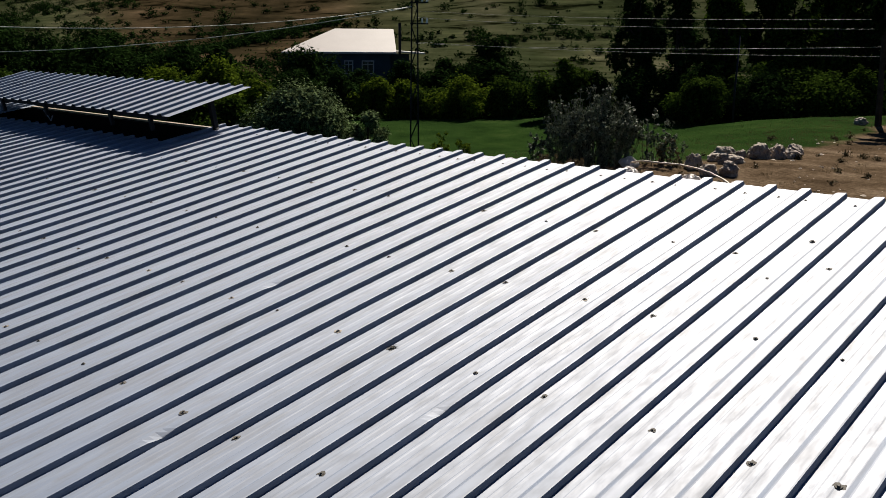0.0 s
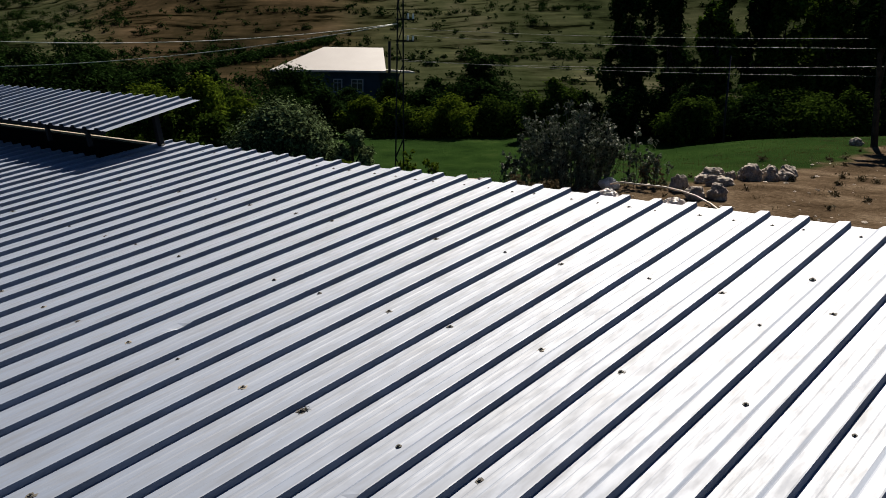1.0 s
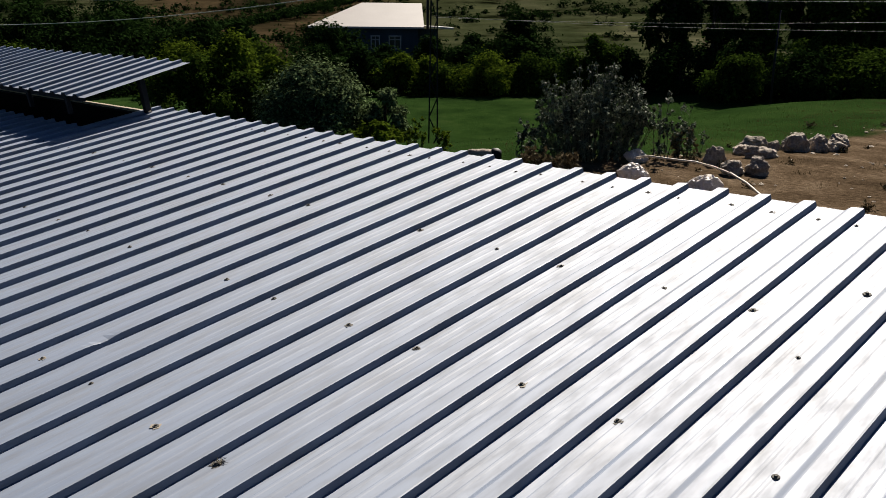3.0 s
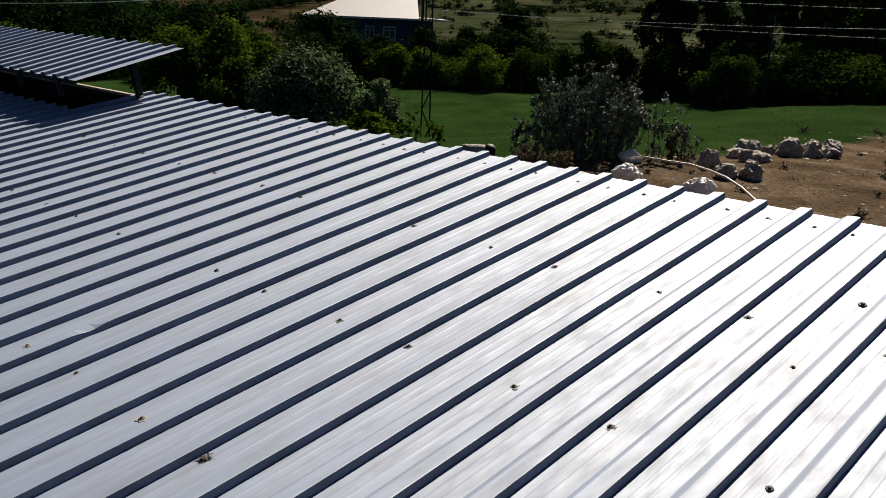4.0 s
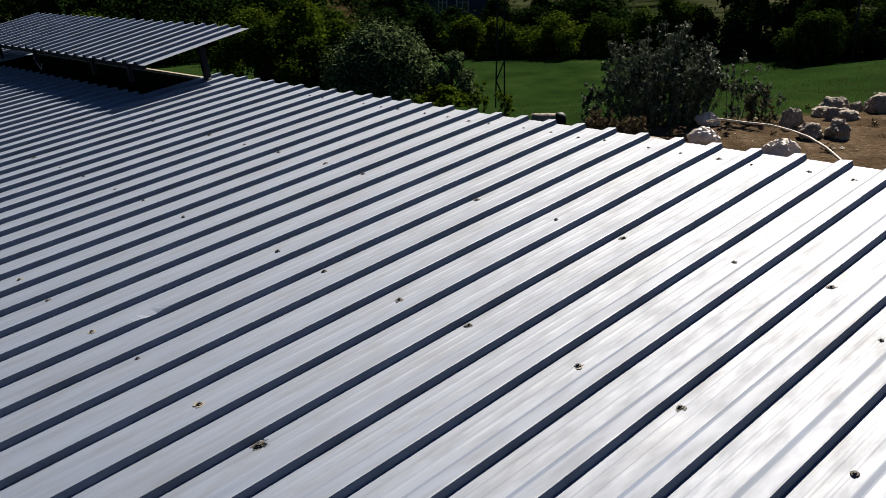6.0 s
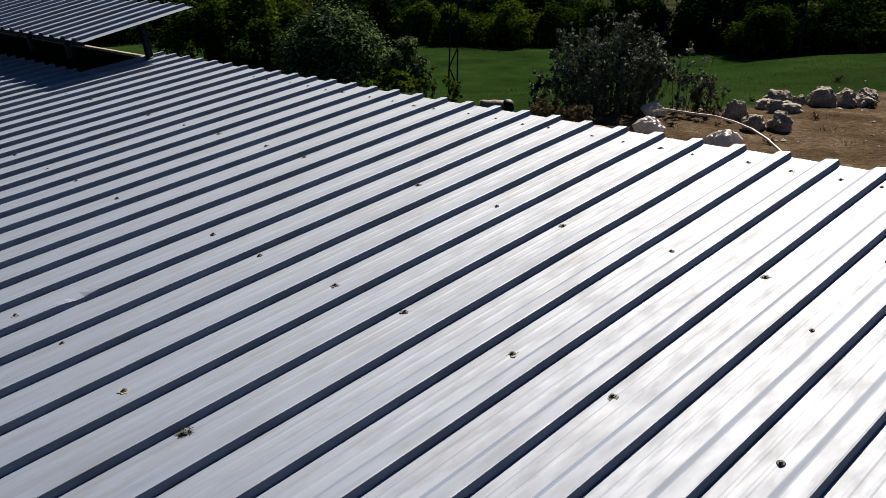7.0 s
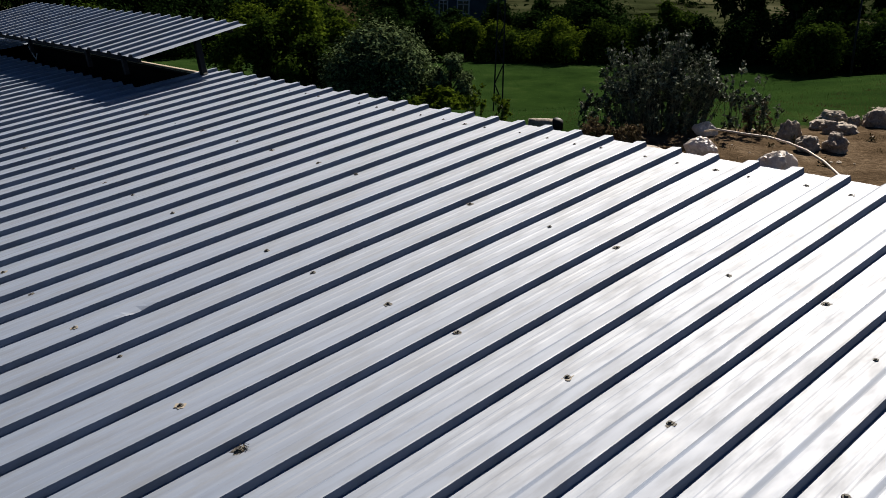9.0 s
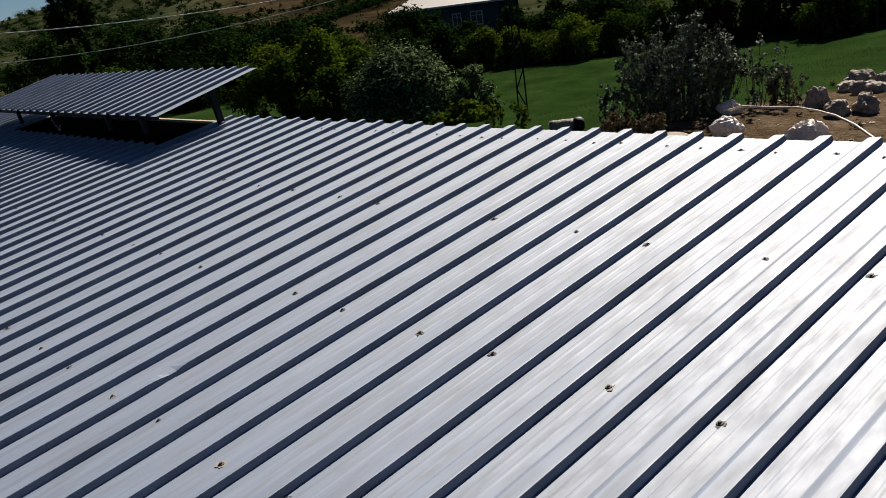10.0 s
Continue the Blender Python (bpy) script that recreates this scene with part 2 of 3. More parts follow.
def from_arrays(name, verts, faces, mat, parent=None, smooth=False):
    me = bpy.data.meshes.new(name)
    me.from_pydata([tuple(v) for v in verts], [], [tuple(f) for f in faces])
    me.materials.append(mat)
    if smooth:
        me.polygons.foreach_set("use_smooth", [True] * len(me.polygons))
    ob = new(name, me)
    if parent:
        ob.parent = parent
    return ob


def empty(name, at=(0, 0, 0)):
    ob = new(name)
    ob.location = at
    ob.empty_display_size = 0.2
    return ob


def box(bm, size, m=Matrix.Identity(4), bevel=0.0):
    made = bmesh.ops.create_cube(bm, size=1, matrix=m @ Matrix.Diagonal((*size, 1)))
    if bevel:
        edges = list({e for v in made["verts"] for e in v.link_edges})
        bmesh.ops.bevel(bm, geom=edges, offset=bevel, segments=1, affect="EDGES")


def bar(bm, a, b, r, n=8, r2=None):
    a, b = Vector(a), Vector(b)
    d = b - a
    m = Matrix.Translation((a + b) / 2) @ d.to_track_quat("Z", "Y").to_matrix().to_4x4()
    bmesh.ops.create_cone(bm, cap_ends=True, segments=n, radius1=r, radius2=r if r2 is None else r2, depth=d.length, matrix=m)


def tube(bm, pts, r, n=6):
    """A swept tube along points."""
    rings = []
    for i, p in enumerate(pts):
        d = (pts[min(i + 1, len(pts) - 1)] - pts[max(i - 1, 0)]).normalized()
        q = d.to_track_quat("Z", "Y").to_matrix()
        rr = r[i] if isinstance(r, (list, tuple)) else r
        rings.append([bm.verts.new(p + q @ Vector((rr * math.cos(k * math.tau / n), rr * math.sin(k * math.tau / n), 0))) for k in range(n)])
    for a, b in zip(rings, rings[1:]):
        for k in range(n):
            bm.faces.new((a[k], a[(k + 1) % n], b[(k + 1) % n], b[k]))
    bm.faces.new(rings[0][::-1])
    bm.faces.new(rings[-1])


# ---- ground ----
EDGE = ((-30, -5.4), (2, -5.4), (4, -4.5), (5, -4.1), (6, -3.5), (7.8, -3.1), (10, -2.9), (13, -3.4), (16, -3.7), (20, -2.0), (40, 16.0), (90, 50.0))
SKYLINE = ((-180, 0.6), (-90, 1.5), (-30, 4.0), (0, 6.0), (40, 7.0), (58, 5.2), (64, 3.6), (68, 2.5), (71, 1.75), (74, 1.25), (85, 0.9), (120, 0.6), (180, 0.6))


def smooth_step(a, b, v):
    s = np.clip((v - a) / (b - a), 0, 1)
    return s * s * (3 - 2 * s)


def ground_at(x, y):
    x, y = np.asarray(x, float), np.asarray(y, float)
    edge_x = np.interp(y, [p[0] for p in EDGE], [p[1] for p in EDGE])
    off = edge_x - x                                  # metres downhill of the terrace's edge
    terrace = 0.04 - 0.012 * np.clip(y - 3, 0, 40) - 0.11 * np.exp(-((y - 2.9) / 1.3) ** 2) - 0.07 * np.exp(-((x + 4.7) ** 2 + (y - 4.3) ** 2) / 0.5)
    r = np.hypot(x - 2, y + 4)
    bearing = np.degrees(np.arctan2(-(x - 2), y + 4))
    # the meadow dips below the terrace and climbs again towards the hedge
    z = terrace - 4.35 * smooth_step(0.0, 21.0, off)
    z = z + smooth_step(36, 58, r) * (0.95 + 0.95 * (1 - smooth_step(25, 50, bearing)))
    sky_el = np.interp(bearing, [p[0] for p in SKYLINE], [p[1] for p in SKYLINE])
    rise = smooth_step(95, 520, r)
    z = z * (1 - smooth_step(60, 120, r)) + smooth_step(60, 120, r) * -3.4
    z = z + rise * (4 + 520 * np.tan(np.radians(sky_el)))
    wob = np.array([noise.fractal(Vector((a / 70, b / 70, 0.3)), 1.0, 2.0, 4) for a, b in zip(x.ravel(), y.ravel())]).reshape(x.shape)
    fine = np.array([noise.fractal(Vector((a / 1.3, b / 1.3, 7.1)), 1.0, 2.0, 3) for a, b in zip(x.ravel(), y.ravel())]).reshape(x.shape)
    z = z + wob * 4.0 * smooth_step(110, 300, r) + fine * 0.045 * (1 - smooth_step(20, 60, r))
    # the ground falls away under and beside the shed
    return np.where(y < 2.3, np.minimum(z, np.maximum(-3.3, -0.07 + 0.45 * (y - 2.3)) + 0.3 * fine * 0.1), z)


def build_ground():
    rings = np.concatenate([np.arange(0, 24, 0.42), np.geomspace(24, 4500, 110)])
    turns = np.radians(np.concatenate([np.arange(-6, 92, 0.8), np.arange(92, 354, 6.0)]))
    rr, tt = np.meshgrid(rings, turns, indexing="ij")
    x, y = 2 - rr * np.sin(tt), -4 + rr * np.cos(tt)
    z = ground_at(x, y)
    nr, na = rr.shape
    verts = np.stack([x, y, z], -1).reshape(-1, 3)
    idx = np.arange(nr * na).reshape(nr, na)
    a, b = idx[:-1], np.roll(idx, -1, 1)[:-1]
    c, d = np.roll(idx, -1, 1)[1:], idx[1:]
    faces = np.stack([a, b, c, d], -1).reshape(-1, 4)
    ob = from_arrays("ground", verts, faces, EARTH, smooth=True)
    edge_x = np.interp(y, [p[0] for p in EDGE], [p[1] for p in EDGE])
    soil = 1 - smooth_step(-1.5, 0.6, edge_x - x)
    soil = soil * (1 - smooth_step(19, 27, np.hypot(x - 2, y + 4)))
    hill = smooth_step(60, 80, np.hypot(x - 2, y + 4))
    bearing = np.degrees(np.arctan2(-(x - 2), y + 4))
    dry = smooth_step(43, 50, bearing) * (1 - smooth_step(59, 64, bearing))
    for nm, arr in (("soil", soil), ("hill", hill), ("dry", dry)):
        at = ob.data.attributes.new(nm, "FLOAT", "POINT")
        at.data.foreach_set("value", arr.ravel().astype(np.float32))
    tagged(ob, "dry stony earth falling to a green meadow and scrubby hillside", "ground", kind="structure")


build_ground()


# ---- the ribbed roof ----
SLOPE = 10.0
PITCH, RIB_H = 0.25, 0.030
TILT = pose(0, 0, 0, SLOPE, 0, 0)
Y_LOW, Y_HIGH = -6.6, 2.30
# profile of one pitch: place across and height; two shallow swages in the pan
PROFILE = ((-0.142, 0.0), (-0.137, 0.0020), (-0.110, RIB_H - 0.0085), (-0.102, RIB_H - 0.0050), (-0.046, RIB_H), (-0.040, RIB_H - 0.0014), (-0.034, 0.0), (0.008, 0.0), (0.014, 0.0013), (0.022, 0.0013), (0.028, 0.0),
           (0.052, 0.0), (0.058, 0.0013), (0.066, 0.0013), (0.072, 0.0))


def sheet_mesh(name, y0, y1, pitches, seed, thick=0.0012, steps=14, dents=()):
    """A trapezoidal sheet with its left edge at x = 0, solid, slightly uneven along its length."""
    rnd = random.Random(seed)
    xs = []
    for k in range(pitches):
        xs += [((k + 1) * PITCH + px, pz) for px, pz in PROFILE]
    xs.append(((pitches + 1) * PITCH + PROFILE[0][0] + 0.008, 0.002))
    ys = [y0 + (y1 - y0) * i / steps for i in range(steps + 1)]
    bm = bmesh.new()
    top, low = [], []
    ph = rnd.uniform(0, 9)
    for y in ys:
        wave = 0.0016 * noise.noise(Vector((ph, y * 1.3, 0)))
        top.append([bm.verts.new((x + 0.002 * noise.noise(Vector((ph + 3, y * 0.7, x))), y, z + wave + 0.0012 * noise.noise(Vector((x * 5 + ph, y * 2, 1))))) for x, z in xs])
        for v in top[-1]:
            for dx, dy, depth in dents:
                if v.co.z > 0.01:
                    v.co.z -= depth * math.exp(-((v.co.y - dy) / 0.05) ** 2 - ((v.co.x - dx) / 0.03) ** 2)
        low.append([bm.verts.new((v.co.x, v.co.y, v.co.z - thick)) for v in top[-1]])
    n = len(xs)
    for i in range(steps):
        for j in range(n - 1):
            bm.faces.new((top[i][j], top[i][j + 1], top[i + 1][j + 1], top[i + 1][j]))
            bm.faces.new((low[i][j], low[i + 1][j], low[i + 1][j + 1], low[i][j + 1]))
    for j in range(n - 1):
        bm.faces.new((top[0][j + 1], top[0][j], low[0][j], low[0][j + 1]))
        bm.faces.new((top[-1][j], top[-1][j + 1], low[-1][j + 1], low[-1][j]))
    for i in range(steps):
        bm.faces.new((top[i][0], top[i + 1][0], low[i + 1][0], low[i][0]))
        bm.faces.new((top[i + 1][-1], top[i][-1], low[i][-1], low[i + 1][-1]))
    me = bpy.data.meshes.new(name)
    bm.to_mesh(me)
    bm.free()
    me.materials.append(SHEET)
    return me


def screw_mesh(kind):
    """Screw head on its washer; kind 1 is ringed with dirt and kind 2 with rust."""
    rnd = random.Random(kind)
    bm = bmesh.new()
    bmesh.ops.create_cone(bm, cap_ends=True, segments=10, radius1=0.015, radius2=0.013, depth=0.003, matrix=pose(0, 0, 0.0022))
    bmesh.ops.create_cone(bm, cap_ends=True, segments=6, radius1=0.0065, radius2=0.006, depth=0.006, matrix=pose(0, 0, 0.0065, 0, 0, 20 * kind))
    for f in bm.faces:
        f.material_index = 0 if f.calc_center_median().z > 0.0042 else 1
    if kind:
        ring = [bm.verts.new(((0.020 + rnd.uniform(-0.004, 0.010)) * math.cos(a), (0.022 + rnd.uniform(-0.006, 0.014)) * math.sin(a), 0.0006))
                for a in [k * math.tau / 14 for k in range(14)]]
        f = bm.faces.new(ring)
        f.material_index = 1 if kind == 1 else 2
    me = bpy.data.meshes.new("screw")
    bm.to_mesh(me)
    bm.free()
    for mt in (SCREW, WASHER, RUST):
        me.materials.append(mt)
    return me


roof = empty("shed_roof")
roof.matrix_world = TILT
tagged(roof, "weathered white-grey ribbed metal roof of a low shed, dotted with screws", "roof", kind="structure")
SCREWS = [screw_mesh(k) for k in range(3)]
ROWS_Y = (-6.05, -5.04, -4.03, -3.02, -2.01, -0.99, 0.0, 1.02)
sheets = [sheet_mesh("roof_sheet", Y_LOW, Y_HIGH, 4, s) for s in range(5)]
DENTS = {-3: (0.72, -0.76, 0.013), -1: (0.72, -1.40, 0.012), -2: (0.72, -2.23, 0.016)}
HOLE = range(-12, -7)
Y_HOLE = 1.50
cut_sheets = [sheet_mesh("roof_sheet", Y_LOW, Y_HOLE, 4, 30 + s) for s in range(2)]
cut_narrow = sheet_mesh("roof_sheet", Y_LOW, Y_HOLE, 3, 34)
narrow = sheet_mesh("roof_sheet", Y_LOW, Y_HIGH, 1, 35)
rnd = random.Random(4)


def add_sheet(mesh, x):
    ob = new("roof_sheet", mesh)
    ob.parent = roof
    ob.location = (x, rnd.uniform(-0.006, 0.006), 0.0006 * (round(x) % 2))
    return ob


def add_screw(sheet, kind, x, y, scale=1.0):
    sc = new("screw", SCREWS[kind])
    sc.parent = sheet
    sc.location = (x + rnd.uniform(-0.008, 0.008), y + rnd.uniform(-0.012, 0.012), 0.0008)
    sc.rotation_euler = (rnd.uniform(-0.1, 0.1), rnd.uniform(-0.1, 0.1), rnd.uniform(0, 6))
    sc.scale = (scale,) * 3


for k in range(-17, 6):
    if k in DENTS:
        s = add_sheet(sheet_mesh("roof_sheet", Y_LOW, Y_HIGH, 4, 50 + k, steps=240, dents=(DENTS[k],)), k)
    elif k == -8:
        s = add_sheet(cut_narrow, k)
        add_sheet(narrow, k + 0.75)
    else:
        s = add_sheet(cut_sheets[k % 2] if k in HOLE else sheets[k % 5], k)
    for y in ROWS_Y:
        for px in (0.0, 0.565):
            # screws past the sheet's own left rib sit in the lap with its neighbour
            if rnd.random() < 0.03:
                continue
            add_screw(s, rnd.choice((0, 1, 1, 2)) if px else rnd.choice((0, 1, 1)), px if px else 1.0, y, rnd.uniform(0.72, 1.0))
    for px in (0.32, 0.56, 0.80, 1.0) if k not in HOLE else ():
        add_screw(s, rnd.choice((0, 0, 1)), px, 2.125, rnd.uniform(0.62, 0.85))
    if k == 0:
        add_screw(s, 0, 0.325, 1.40, 1.3)
        add_screw(s, 0, 0.32, 0.744, 0.7)
    if k == 1:
        add_screw(s, 1, 0.325, -0.99, 1.1)

bm = bmesh.new()
box(bm, (4.85, 0.035, 0.03), pose(-9.40, 2.13, 0.006), 0.003)
part("eave_board", bm, HOSE, roof, "pale bare board along the eave")

# purlins under the sheets, back wall and side walls of the shed
for y in (-6.05, -4.03, -2.01, 0.0, 2.115):
    bm = bmesh.new()
    box(bm, (22.5, 0.05, 0.08), pose(-5.45, y, -0.043), 0.004)
    part("purlin", bm, STEEL, roof)
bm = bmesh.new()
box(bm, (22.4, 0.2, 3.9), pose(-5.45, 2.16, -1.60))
tagged(finish("wall_north", bm, CONCRETE), "mud-plastered back wall under the eave of the shed, coloured near black for shade", "wall", kind="structure")
bm = bmesh.new()
box(bm, (22.4, 0.2, 2.5), pose(-5.45, -6.2, -2.43))
tagged(finish("wall_south", bm, CONCRETE), "mud-plastered front wall of the shed, coloured near black for shade", "wall", kind="structure")
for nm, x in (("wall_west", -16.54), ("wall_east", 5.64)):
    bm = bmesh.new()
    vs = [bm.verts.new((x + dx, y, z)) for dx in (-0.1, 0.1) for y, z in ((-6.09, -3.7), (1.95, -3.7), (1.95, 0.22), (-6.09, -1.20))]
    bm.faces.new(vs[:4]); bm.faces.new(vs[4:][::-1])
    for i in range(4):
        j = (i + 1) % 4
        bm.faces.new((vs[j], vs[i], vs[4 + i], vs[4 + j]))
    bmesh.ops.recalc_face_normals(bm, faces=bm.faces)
    tagged(finish(nm, bm, CONCRETE), "mud-plastered gable wall of the shed, coloured near black for shade", "wall", kind="structure")


# ---- raised canopy over the far corner ----
def build_canopy():
    can = empty("canopy", (-9.5, 2.0, 0.36))
    tagged(can, "raised ribbed metal canopy on dark posts above the shed roof", "canopy")
    inv = Matrix.Translation((9.5, -2.0, -0.36))
    y0, z0, y1, z1 = 1.44, 0.325, 2.61, 0.413
    lean = math.degrees(math.atan2(z1 - z0, y1 - y0))
    length = math.hypot(z1 - z0, y1 - y0)
    meshes = [sheet_mesh("canopy_sheet", 0, length, 4, 20 + k, steps=4) for k in range(3)]
    for i in range(6):
        s = new("canopy_sheet", meshes[i % 3])
        s.parent = can
        s.matrix_basis = inv @ TILT @ pose(-7.95 - i, y0, z0, lean, 0, 0)
    for yy in (0.06, length - 0.1):
        bm = bmesh.new()
        box(bm, (5.9, 0.04, 0.06), inv @ TILT @ pose(-9.95, y0, z0, lean, 0, 0) @ pose(0, yy, -0.033), 0.003)
        part("purlin", bm, STEEL, can)
    for x in (-7.3, -8.2, -9.9, -11.2, -12.7):
        bm = bmesh.new()
        yy = 1.475
        box(bm, (0.05, 0.04, 0.17), inv @ TILT @ pose(x, yy, 0.215), 0.004)
        part("post", bm, STEEL, can)
    for x in (-7.02, -12.7):
        bm = bmesh.new()
        box(bm, (0.06, 0.06, 0.36), inv @ TILT @ pose(x, 2.13, 0.18), 0.004)
        part("post", bm, STEEL, can)
    bm = bmesh.new()
    a, b, c = (inv @ TILT @ Vector(p) for p in ((-9.95, 1.46, 0.22), (-9.80, 1.46, 0.08), (-9.72, 1.46, 0.16)))
    bar(bm, a, b, 0.006, 5)
    bar(bm, b, c, 0.006, 5)
    part("loose_strip", bm, PAINT, can, "pale bent strip hanging loose")


build_canopy()


# ---- dry tuft caught on the roof ----
bm = bmesh.new()
rt = random.Random(9)
for i in range(46):
    a, q = rt.uniform(0, math.tau), rt.uniform(0.004, 0.03)
    p = Vector((q * math.cos(a), q * math.sin(a) * 0.8, 0.002))
    tube(bm, [p, p + Vector((rt.uniform(-0.012, 0.012), rt.uniform(-0.012, 0.012), rt.uniform(0.004, 0.014))),
              p + Vector((rt.uniform(-0.028, 0.028), rt.uniform(-0.028, 0.028), rt.uniform(0.0, 0.02)))], [0.003, 0.0024, 0.0012], 4)
tuft = finish("dry_tuft", bm, PUTTY)
tuft.matrix_world = TILT @ pose(-1.0, -0.99, 0.001) @ Matrix.Diagonal((0.62, 0.62, 0.5, 1))
tagged(tuft, "tuft of dry grass and dirt caught round a roof screw", "tuft", kind="stuff")


# ---- stones, sacks, hose ----
def lump(size, seed, rough=0.28, cuts=3, scale=1.6):
    bm = bmesh.new()
    bmesh.ops.create_icosphere(bm, subdivisions=cuts, radius=0.5)
    off = Vector((seed * 3.7, seed * 1.9, seed))
    for v in bm.verts:
        d = v.co.normalized()
        n1 = noise.fractal(d * scale + off, 1.0, 2.0, 3)
        cell = noise.voronoi(d * 1.5 + off)[0][0]
        v.co = d * 0.5 * (1 + rough * n1 + 0.35 * (cell - 0.35) + 0.05 * noise.noise(d * 9 + off))
        v.co = Vector((v.co.x * size[0], v.co.y * size[1], max(v.co.z, -0.32) * size[2]))
    return bm


def crumpled(size, seed):
    """A tied, wrinkled sack: folds run together at its neck."""
    bm = bmesh.new()
    bmesh.ops.create_icosphere(bm, subdivisions=4, radius=0.5)
    off = Vector((seed * 2.3, seed, 4.0))
    for v in bm.verts:
        d = v.co.normalized()
        a = math.atan2(d.y, d.x)
        side = Vector((d.y, d.z * 0.6, d.x))
        ridge = lambda p: 1 - 2 * abs(noise.noise(p))
        fold = ridge(Vector((a * 2.6, d.z * 0.9, seed))) + 0.7 * ridge(side * 3.4 + off) + 0.15 * ridge(d * 7.0 + off)
        v.co = d * 0.5 * (0.86 + 0.22 * noise.noise(d * 1.1 + off) + 0.17 * (fold - 0.4))
        v.co = Vector((v.co.x * size[0], v.co.y * size[1], max(v.co.z, -0.3) * size[2]))
    return bm


STONES = ((-2.57, 5.5, 0.24, 0.30), (-2.20, 5.15, 0.26, 0.20), (-2.02, 5.28, 0.26, 0.24), (-2.5, 6.32, 0.40, 0.20), (-2.80, 6.55, 0.28, 0.16),
          (-2.96, 7.15, 0.34, 0.20), (-2.62, 6.90, 0.18, 0.16), (-2.57, 7.12, 0.17, 0.18), (-2.42, 7.0, 0.34, 0.32), (-2.30, 7.25, 0.30, 0.28),
          (-2.20, 7.45, 0.31, 0.20), (-2.34, 7.95, 0.30, 0.20), (-3.45, 14.0, 0.3, 0.22))
for i, (x, y, w, h) in enumerate(STONES):
    bm = lump((w * 0.76, w * 0.66, h * 0.78), i + 2, cuts=4)
    ob = finish("boulder", bm, STONE)
    ob.location = (x, y, float(ground_at(x, y)) + h * 0.19)
    ob.rotation_euler = (0, 0, i * 1.3)
    tagged(ob, "pale weathered limestone boulder lying in a row on dry earth", "boulder", "boulders along the terrace edge")
for i, (x, y, w, h) in enumerate(((-3.14, 5.05, 0.30, 0.14), (-2.70, 4.30, 0.34, 0.18), (-1.93, 4.12, 0.40, 0.24))):
    bm = crumpled((w * 0.78, w * 0.6, h * 1.05), i + 31)
    ob = finish("sack", bm, SACK)
    ob.location = (x, y, float(ground_at(x, y)) + h * 0.27)
    ob.rotation_euler = (0, 0, 0.6 * i)
    tagged(ob, "crumpled dirty white plastic sack lying beside the eave", "sack", "sacks beside the eave")

bm = lump((0.30, 0.16, 0.10), 44, 0.2, 3)
ob = finish("flat_stone", bm, STONE, smooth=True)
ob.location = (-2.95, 3.95, float(ground_at(-2.95, 3.95)) + 0.03)
tagged(ob, "flat pale weathered stone lying beside the eave", "stone")
roll = empty("rolled_mat", (-4.60, 4.46, float(ground_at(-4.60, 4.46)) + 0.055))
roll.rotation_euler = (0, 0, 0.75)
tagged(roll, "grey rolled mat with dark ends lying beside the eave", "mat")
bm = bmesh.new()
tube(bm, [Vector((x, 0.01 * math.sin(9 * x), 0)) for x in (-0.14, -0.10, -0.05, 0.0, 0.05, 0.10)], [0.055, 0.062, 0.058, 0.063, 0.06, 0.058], 12)
part("roll", bm, STONE, roll, "dusty grey roll", True)
bm = bmesh.new()
tube(bm, [Vector((x, 0.0, 0)) for x in (0.10, 0.13, 0.17, 0.20)], [0.066, 0.072, 0.068, 0.045], 12)
part("end_wrap", bm, STEEL, roll, "dark wrapped end", True)
bm = bmesh.new()
pts = [Vector(p) for p in ((-2.75, 4.42, 0.16), (-2.59, 4.36, 0.20), (-2.36, 4.34, 0.2), (-2.14, 4.36, 0.2), (-1.9, 4.23, 0.2), (-1.66, 4.04, 0.2), (-1.4, 3.78, 0.19), (-1.14, 3.50, 0.16), (-0.9, 3.2, 0.13))]
tube(bm, pts, 0.009, 8)
tagged(finish("hose", bm, HOSE, smooth=True), "pale stiff garden hose arching over the earth", "hose")


# ---- plants ----
def leaf_cloud(centres, radii, count, size, seed, shell=0.45, droop=0.3, longish=1.9, scatter=0.55):
    """Vertices and faces of many small folded leaves scattered through ellipsoid lumps."""
    g = np.random.default_rng(seed)
    centres, radii = np.array(centres, float), np.array(radii, float)
    vol = radii[:, 0] * radii[:, 1] + radii[:, 0] * radii[:, 2]
    pick = g.choice(len(centres), count, p=vol / vol.sum())
    d = g.normal(size=(count, 3))
    d /= np.linalg.norm(d, axis=1)[:, None]
    rad = (shell + (1 - shell) * g.random(count)) * (1 + 0.18 * g.normal(size=count))
    p = centres[pick] + d * radii[pick] * rad[:, None]
    # blades face outwards and up, with a scatter
    up = d * 0.8 + np.array([0, 0, 0.75]) + g.normal(scale=scatter, size=(count, 3))
    up /= np.linalg.norm(up, axis=1)[:, None]
    ax = np.cross(up, g.normal(size=(count, 3))) + d * 0.3 - np.array([0, 0, droop])
    ax /= np.linalg.norm(ax, axis=1)[:, None]
    side = np.cross(up, ax)
    side /= np.linalg.norm(side, axis=1)[:, None] + 1e-9
    s = size * (0.6 + 0.8 * g.random(count))[:, None]
    v = np.stack([p - ax * s * 0.5, p + side * s * 0.5 / longish, p + ax * s * 0.5, p - side * s * 0.5 / longish], 1)
    return v.reshape(-1, 3), np.arange(count * 4).reshape(-1, 4)


